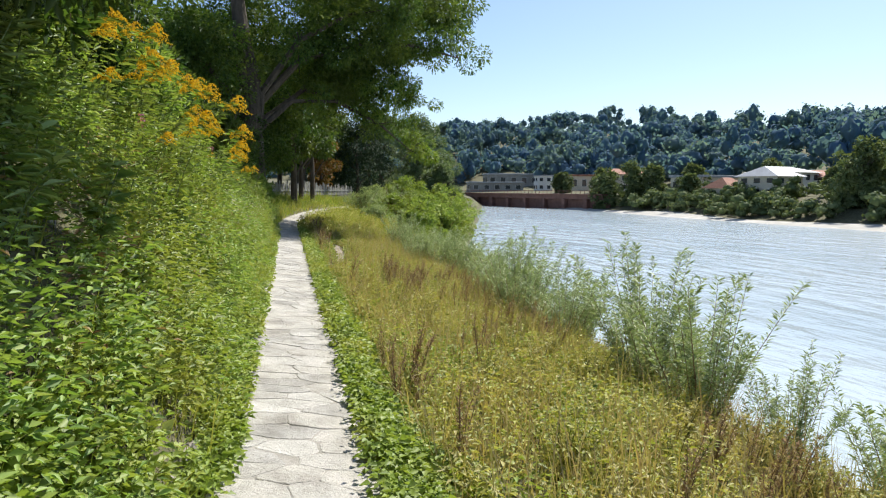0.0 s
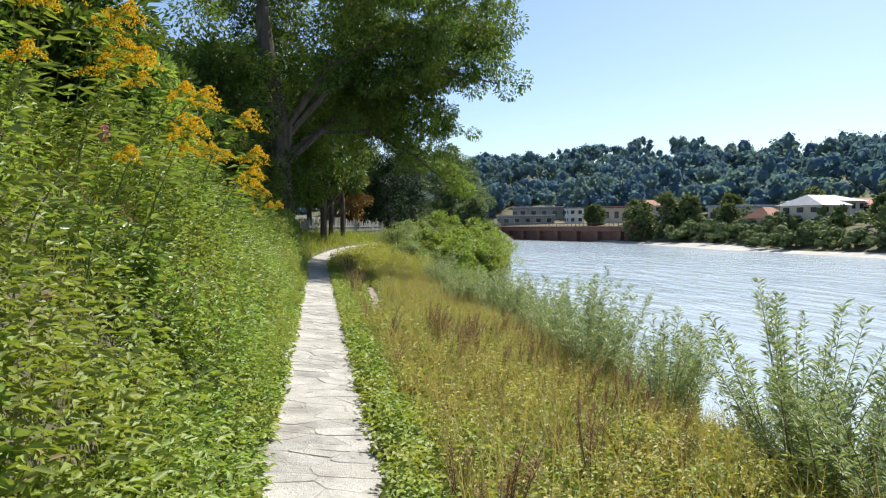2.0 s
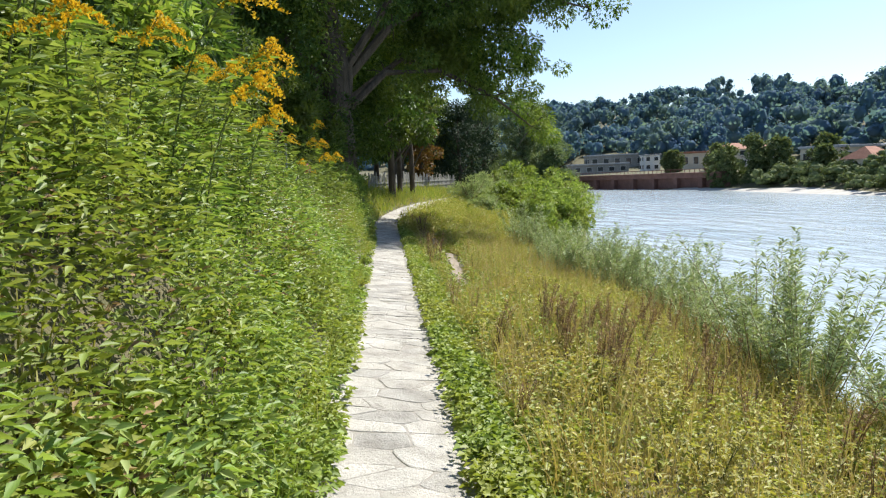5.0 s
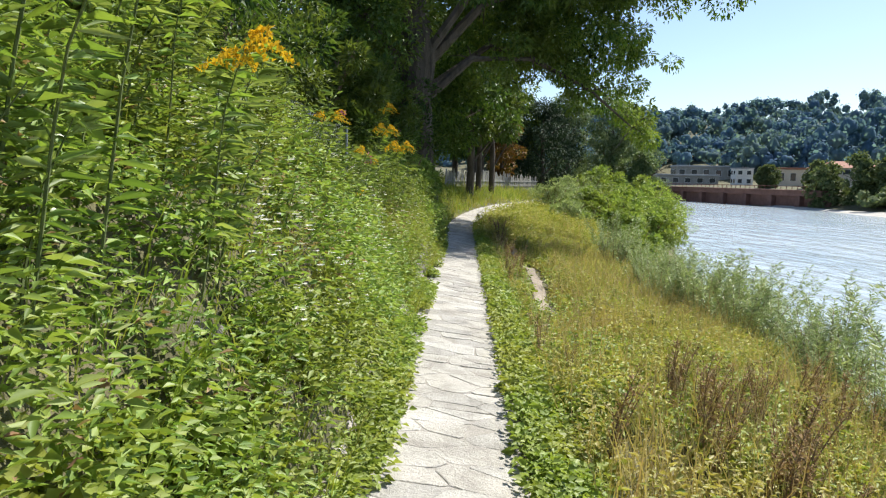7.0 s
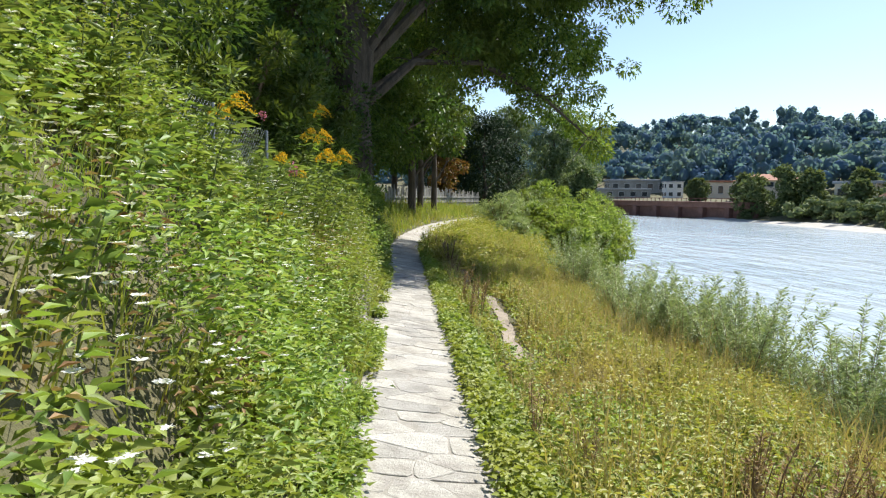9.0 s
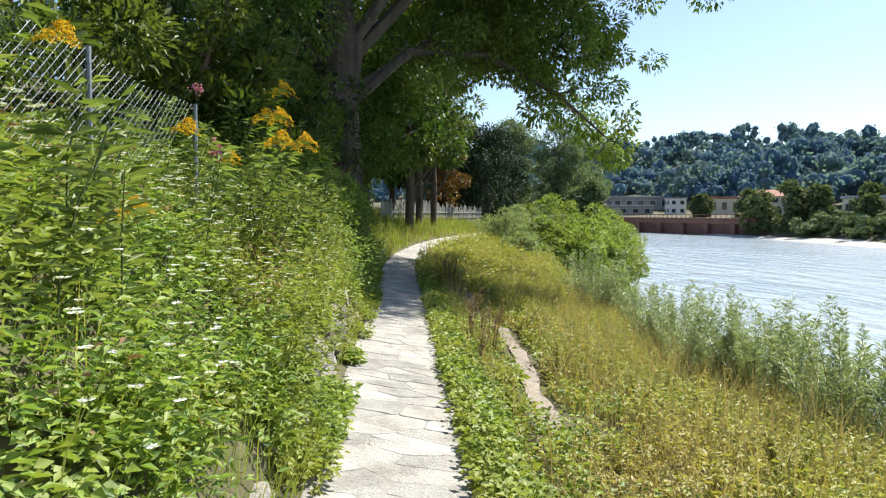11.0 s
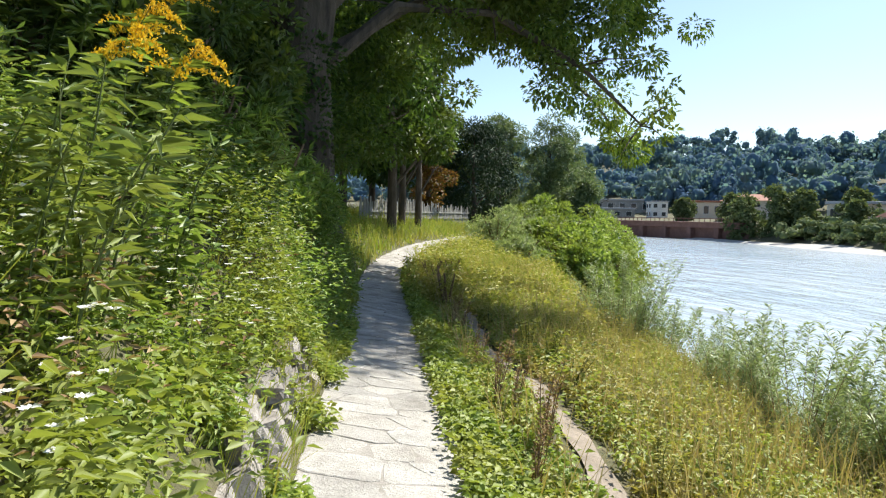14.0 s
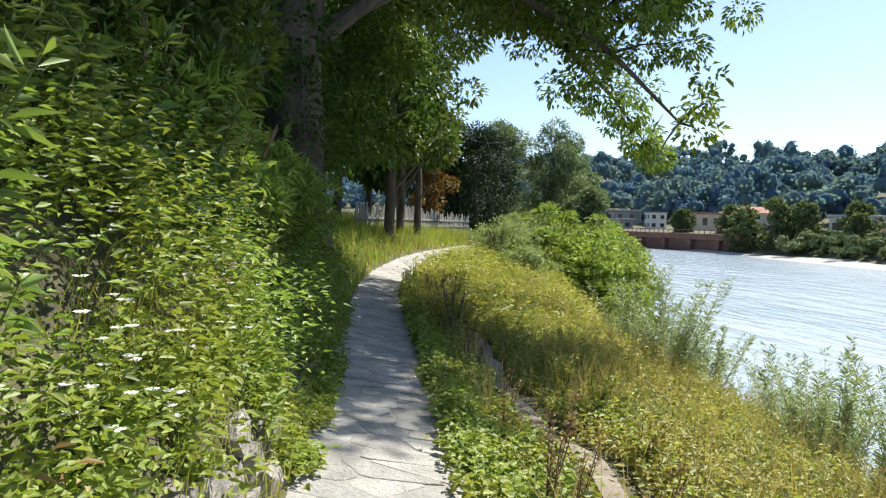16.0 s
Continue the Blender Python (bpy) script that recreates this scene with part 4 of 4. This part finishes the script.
def far_trees(name, label, pts, material, size):
    """Far trees: clumped crowns of leaf tufts on lobed cores."""
    V, F, off = [], [], 0
    for x, y, z, h, w in pts:
        n = size
        nl = 7
        lob = R9.normal(size=(nl, 3)) * (0.24, 0.24, 0.2)
        k = R9.integers(0, nl, n)
        d = unit(R9.normal(size=(n, 3)))
        q = lob[k] + d * R9.uniform(0.14, 0.27, (n, 1)) + (0, 0, 0.6)
        p = np.stack([x + q[:, 0] * w, y + q[:, 1] * w, z + q[:, 2] * h], 1)
        L = (w * R9.uniform(0.05, 0.11, n))[:, None]
        nrm = unit(d + R9.normal(size=(n, 3)) * 0.3)
        e1 = unit(np.cross(nrm, R9.normal(size=(n, 3))))
        e2 = np.cross(nrm, e1)
        v = np.stack([p - e1 * L * 0.6, p + e2 * L * 0.45, p + e1 * L * 0.6, p - e2 * L * 0.5], 1).reshape(-1, 3)
        f = np.arange(n * 4).reshape(-1, 4)[:, [0, 3, 2, 1]]
        V.append(v)
        F.append(f + off)
        off += len(v)
        for c in lob:
            q = CORE * R9.uniform(0.13, 0.18) * (1 + 0.22 * np.sin(CORE[:, [1, 2, 0]] * 5 + R9.uniform(0, 6, 3))) + c + (0, 0, 0.6)
            V.append(q * (w, w, h) + (x, y, z))
            F.append(CORE_F + off)
            off += len(CORE)
    return tagged(part(name, mesh_from(name, np.concatenate(V), np.concatenate(F), material, True), material), label, "woods", kind="stuff")


hill = []
for i in range(900):
    y = R9.uniform(-60, 520)
    bdist = 52 + 300 * R9.uniform(0, 1) ** 1.3
    x = float(far_shore(y)) + bdist
    hill.append((x, y, float(land(x, y)) - 1.5, R9.uniform(8, 16), R9.uniform(9, 16)))
far_trees("wooded_hill", "dark wooded hillside across the river", hill, L_FARHAZE, 260)
tall = []
for i in range(34):
    y = R9.uniform(60, 330)
    x = float(far_shore(y)) + R9.uniform(240, 330)
    tall.append((x, y, float(land(x, y)) - 1, R9.uniform(13, 19), R9.uniform(5, 8)))
far_trees("hilltop_trees", "thin tall trees on the hilltop skyline", tall, L_FARHAZE, 140)
margin = []
for i in range(150):
    y = R9.uniform(20, 128)
    x = float(far_shore(y)) + R9.uniform(4, 15)
    s = R9.uniform(0.5, 1.0)
    margin.append((x, y, float(land(x, y)) - 0.5, 3.4 * s, 5.0 * s))
far_trees("far_bank_shrubs", "green shrubs along the opposite gravel bank", margin, L_FARBUSH, 260)
for x, y, h, w in ((69, 138, 8, 7), (72, 133, 8.5, 7), (75, 129, 7, 6), (79, 121, 5.5, 6), (74, 114, 4.6, 5), (90, 112, 6, 7), (80, 164, 6, 6), (74, 176, 5.5, 6), (75, 75, 8.5, 8), (79, 70, 10, 10), (84, 66, 12, 11), (92, 76, 12, 11), (88, 58, 12, 11), (100, 96, 8, 8), (87, 92, 4.5, 5)):
    simple_tree("far_tree", "round-crowned tree on the opposite bank", x, y, h, w, 0.25, 4200, 0.5, 0.8, L_FARBUSH if y > 65 else L_FARHAZE, int(x * 7 + y), 0.05, "trees on the opposite bank")


def house(name, label, x, y, w, d, h, rz, wall, roof, roof_h, cols, rows):
    z = float(land(x, y)) - 0.3
    e = empty(name, (x, y, z), label, "house", "houses across the river")
    e.rotation_euler = (0, 0, radians(rz))
    bm = bmesh.new()
    box(bm, (0, 0, h / 2), (w, d, h), 0.03)
    part("wall", bm, wall, e)
    bm = bmesh.new()
    if roof_h > 0.6:
        o = 0.5
        c = [(-w / 2 - o, -d / 2 - o, h - 0.1), (w / 2 + o, -d / 2 - o, h - 0.1), (w / 2 + o, d / 2 + o, h - 0.1), (-w / 2 - o, d / 2 + o, h - 0.1), (-w / 4, 0, h + roof_h), (w / 4, 0, h + roof_h)]
        vs = [bm.verts.new(q) for q in c]
        for f in ((0, 1, 5, 4), (2, 3, 4, 5), (1, 2, 5), (3, 0, 4), (3, 2, 1, 0)):
            bm.faces.new([vs[k] for k in f])
    else:
        box(bm, (0, 0, h + roof_h / 2), (w + 0.6, d + 0.6, roof_h), 0.04)
    part("roof", bm, roof, e)
    for side in (0, 1):
        for r in range(rows):
            for k in range(cols if side == 0 else max(1, int(cols * d / w))):
                m = cols if side == 0 else max(1, int(cols * d / w))
                span = w if side == 0 else d
                t = -span / 2 + span * (k + 0.5) / m
                zz = h * (r + 0.55) / rows
                q = (t, -d / 2, zz) if side == 0 else (-w / 2, t, zz)
                s = (span / m * 0.45, 0.12, h / rows * 0.45) if side == 0 else (0.12, span / m * 0.45, h / rows * 0.45)
                bm = bmesh.new()
                box(bm, q, (s[0] + (0.16 if side == 0 else 0), s[1], s[2] + 0.16))
                wi = part("window", bm, M_WHITE, e)
                bm = bmesh.new()
                box(bm, (q[0] - (0.03 if side else 0), q[1] - (0.03 if not side else 0), q[2]), s)
                part("pane", bm, M_DARKGLASS, wi)
    return e


house("villa", "white two-storey villa with shallow grey roof", 86, 104, 9, 8, 4.2, 18, M_WHITE, M_ROOFGREY, 1.0, 4, 2)
house("gabled_house", "cream house with low gabled roof among shrubs", 78, 97, 7, 7, 3.6, 18, M_CREAM, M_ROOFGREY, 1.6, 3, 2)
house("cottage", "small house with red tiled roof", 75.5, 105, 5, 5, 2.2, 18, M_CREAM, M_ROOFRED, 1.8, 2, 1)
house("long_building", "long pale building with red-brown roof", 95, 106, 10, 9, 3.2, 18, M_WHITE, M_ROOFRED, 1.2, 5, 2)
house("flat_roofed_hall", "long low hall with pale flat roof", 84, 124, 14, 7, 3.6, 25, M_CREAM, M_ROOFGREY, 0.5, 6, 1)
house("factory_hall", "low factory hall with pale metal roof", 70, 226, 18, 12, 3.0, -8, M_CONC, M_ROOFGREY, 0.5, 5, 1)
house("factory_hall", "dark glazed factory building with flat roof", 86, 250, 24, 12, 4.6, -8, M_CONC, M_ROOFGREY, 0.5, 6, 1)
house("tower_block", "white cube-shaped building beside the halls", 84, 216, 5, 6, 5.0, -8, M_WHITE, M_ROOFGREY, 0.3, 2, 2)
house("factory_hall", "brown low workshop with flat roof", 95, 200, 18, 9, 4.6, -8, M_CREAM, M_ROOFRED, 0.5, 6, 1)
house("terraced_house", "pale house with brown tiled roof", 94, 178, 14, 9, 5.0, -5, M_CREAM, M_ROOFRED, 1.6, 4, 2)

# low river bridge on piers
br = empty("river_bridge", (0, 0, 0), "low rust-brown girder bridge on concrete piers", "bridge")
q0, q1 = Vector((50, 197, 0)), Vector((68, 139, 0))
dv = (q1 - q0).normalized()
ry = math.degrees(math.atan2(dv.y, dv.x))
mid = (q0 + q1) / 2
ln = (q1 - q0).length
# the long panel below the deck is added; its dark colour stands for shade
for nm, zz, sz, mm in (("girder", -0.1, (ln + 4, 2.5, 1.0), M_RUST), ("deck", 0.5, (ln + 4, 3.2, 0.2), M_RUST), ("dark_gap_panel", -1.6, (ln + 6, 0.6, 3.2), M_RUST), ("handrail", 1.3, (ln + 4, 0.12, 0.12), M_RUST)):
    bm = bmesh.new()
    box(bm, (mid.x, mid.y, zz), sz, 0.02, ry)
    part(nm, bm, mm, br)
for i in range(8):
    q = q0.lerp(q1, (i + 0.5) / 8)
    bm = bmesh.new()
    box(bm, (q.x, q.y, -2.4), (1.3, 2.8, 3.8), 0.1, ry)
    part("pier", bm, M_RUST, br)
for i in range(40):
    q = q0.lerp(q1, (i + 0.5) / 40)
    bm = bmesh.new()
    box(bm, (q.x, q.y, 0.95), (0.1, 0.1, 0.72), 0, ry)
    part("rail_post", bm, M_RUST, br)

# gravel along the far waterline
gv, gf = [], []
ys = np.linspace(20, 150, 66)
for j, y in enumerate(ys):
    s = float(far_shore(y))
    wd = 3.2 + 1.2 * math.sin(y * 0.13) + 3 * max(0, (60 - y) / 40)
    gv += [(s - 2, y, -3.25), (s + wd * 0.5, y, float(land(s + wd * 0.5, y)) + 0.12), (s + wd, y, float(land(s + wd, y)) + 0.05)]
    if j:
        a = (j - 1) * 3
        gf += [(a, a + 1, a + 4, a + 3), (a + 1, a + 2, a + 5, a + 4)]
tagged(part("gravel_beach", mesh_from("gravel_beach", gv, gf, M_GRAVEL, True), M_GRAVEL), "pale gravel strip along the opposite waterline", "beach", kind="structure")

# ---- stones: low bank wall and flagstones ----
bw = empty("bank_wall", (0, 0, 0), "low overgrown dry-stone wall at the foot of the bank", "wall", kind="structure")


def rough_stone(r, sx, sy, sz):
    bm = bmesh.new()
    box(bm, (0, 0, 0), (sx, sy, sz), min(sx, sy, sz) * 0.16)
    for v in bm.verts:
        v.co += Vector(r.normal(size=3) * 0.016)
    me = bpy.data.meshes.new("stone")
    bm.to_mesh(me)
    bm.free()
    me.materials.append(M_WALLSTONE)
    return me


RS = np.random.default_rng(17)
kinds = [rough_stone(RS, RS.uniform(0.14, 0.2), RS.uniform(0.18, 0.42), RS.uniform(0.1, 0.16)) for _ in range(9)]
for y in np.arange(0.5, 22.5, 0.33):
    exposed = 14.4 < y < 18.4
    for row in range(3 if exposed else 1):
        if exposed and row == 2 and RS.uniform() < 0.4:
            continue
        if not exposed and RS.uniform() < 0.45:
            continue
        part("stone", kinds[RS.integers(0, 9)], M_WALLSTONE, bw).matrix_local = pose(-0.62 - 0.045 * row + RS.normal() * 0.012, y + RS.uniform(-0.08, 0.08), 0.11 + row * 0.13, RS.normal() * 4, RS.normal() * 5 - 8, RS.normal() * 6)
for x, y in ((-1.5, 2.1), (-1.35, 2.35), (-1.2, 9.3), (-0.95, 8.2), (-1.7, 8.8), (-1.6, 2.5)):
    part("stone", kinds[RS.integers(0, 9)], M_WALLSTONE, bw).matrix_local = pose(x, y, float(land(x, y)), RS.normal() * 12, RS.normal() * 12 + 30, RS.uniform(0, 180)) @ Matrix.Diagonal((0.4, 0.4, 0.4, 1))


def clip_half(poly, n, c):
    """The part of a plan polygon on the near side of a line."""
    out = []
    for a, b2 in zip(poly, poly[1:] + poly[:1]):
        da, db = a[0] * n[0] + a[1] * n[1] - c, b2[0] * n[0] + b2[1] * n[1] - c
        if da <= 0:
            out.append(a)
        if da * db < 0:
            t = da / (da - db)
            out.append((a[0] + (b2[0] - a[0]) * t, a[1] + (b2[1] - a[1]) * t))
    return out


def flag_cells(y0, y1):
    """Irregular flags fitted to one another: corner loops in plan, longer across the path."""
    seeds, y, odd = [], y0 - 0.5, 0
    while y < y1 + 0.5:
        k = 2 + int(RS.uniform() < 0.55)
        for j in range(k):
            seeds.append((-0.46 + 0.89 * (j + 0.5 + RS.normal() * 0.2 + 0.12 * (odd % 2 - 0.5)) / k, y + RS.normal() * 0.05))
        y += RS.uniform(0.19, 0.29)
        odd += 1
    P = np.array(seeds)
    Q = P * (1.0, 1.8)
    cells = []
    for i in range(len(Q)):
        if not y0 < P[i, 1] < y1:
            continue
        l, r_ = -0.465 + RS.normal() * 0.012, 0.435 + RS.normal() * 0.012
        poly = [(l, Q[i, 1] - 0.9), (r_, Q[i, 1] - 0.9), (r_, Q[i, 1] + 0.9), (l, Q[i, 1] + 0.9)]
        for j in np.where(np.abs(Q[:, 1] - Q[i, 1]) < 1.4)[0]:
            if j == i:
                continue
            n = Q[j] - Q[i]
            ln_ = float(np.hypot(*n))
            poly = clip_half(poly, n / ln_, float((n / ln_) @ (Q[i] + Q[j]) / 2) - 0.004)
        loop = []
        for a, b2 in zip(poly, poly[1:] + poly[:1]):
            e = math.hypot(b2[0] - a[0], b2[1] - a[1])
            if e < 0.02:
                continue
            for t in ((0.12, 0.5, 0.88) if e > 0.12 else (0.3, 0.7)):
                w = RS.normal() * 0.004
                loop.append((a[0] + (b2[0] - a[0]) * t + w, (a[1] + (b2[1] - a[1]) * t + RS.normal() * 0.006) / 1.8))
        if len(loop) > 5:
            cells.append(loop)
    return cells


def flag_geo(loop):
    c = np.array(loop)
    m = c.mean(0)
    k = len(c)
    lift = RS.uniform(0.0, 0.005)
    tx, ty = RS.normal(size=2) * 0.012
    v = []
    for shrink, dz in ((1.0, -0.04), (1.0, lift - 0.004), (0.96, lift)):
        for q in m + (c - m) * shrink:
            x = float(cx(q[1])) + q[0]
            v.append((x, q[1], float(rise(q[1])) - CROSS * q[0] + dz + ((q[0] - m[0]) * tx + (q[1] - m[1]) * ty)))
    f = [(r_ * k + j, r_ * k + (j + 1) % k, r_ * k + k + (j + 1) % k, r_ * k + k + j) for r_ in (0, 1) for j in range(k)]
    return v, f + [tuple(range(2 * k, 3 * k))]


def flag_mesh(name, v, f):
    me = bpy.data.meshes.new(name)
    me.from_pydata(v, [], f)
    me.materials.append(M_STONE)
    return me


cells = flag_cells(-5.5, 46)
near = [c for c in cells if 1.2 < c[0][1] < 23.5][:300]
chosen = {id(c) for c in near}
V, F = [], []
for c in cells:
    v, f = flag_geo(c)
    if id(c) in chosen:
        part("flagstone", flag_mesh("flagstone", v, f), M_STONE, path_bed)
    else:
        F += [tuple(i + len(V) for i in q) for q in f]
        V += v
tagged(part("far_flagstones", flag_mesh("far_flagstones", V, F), M_STONE, path_bed), kind="stuff")
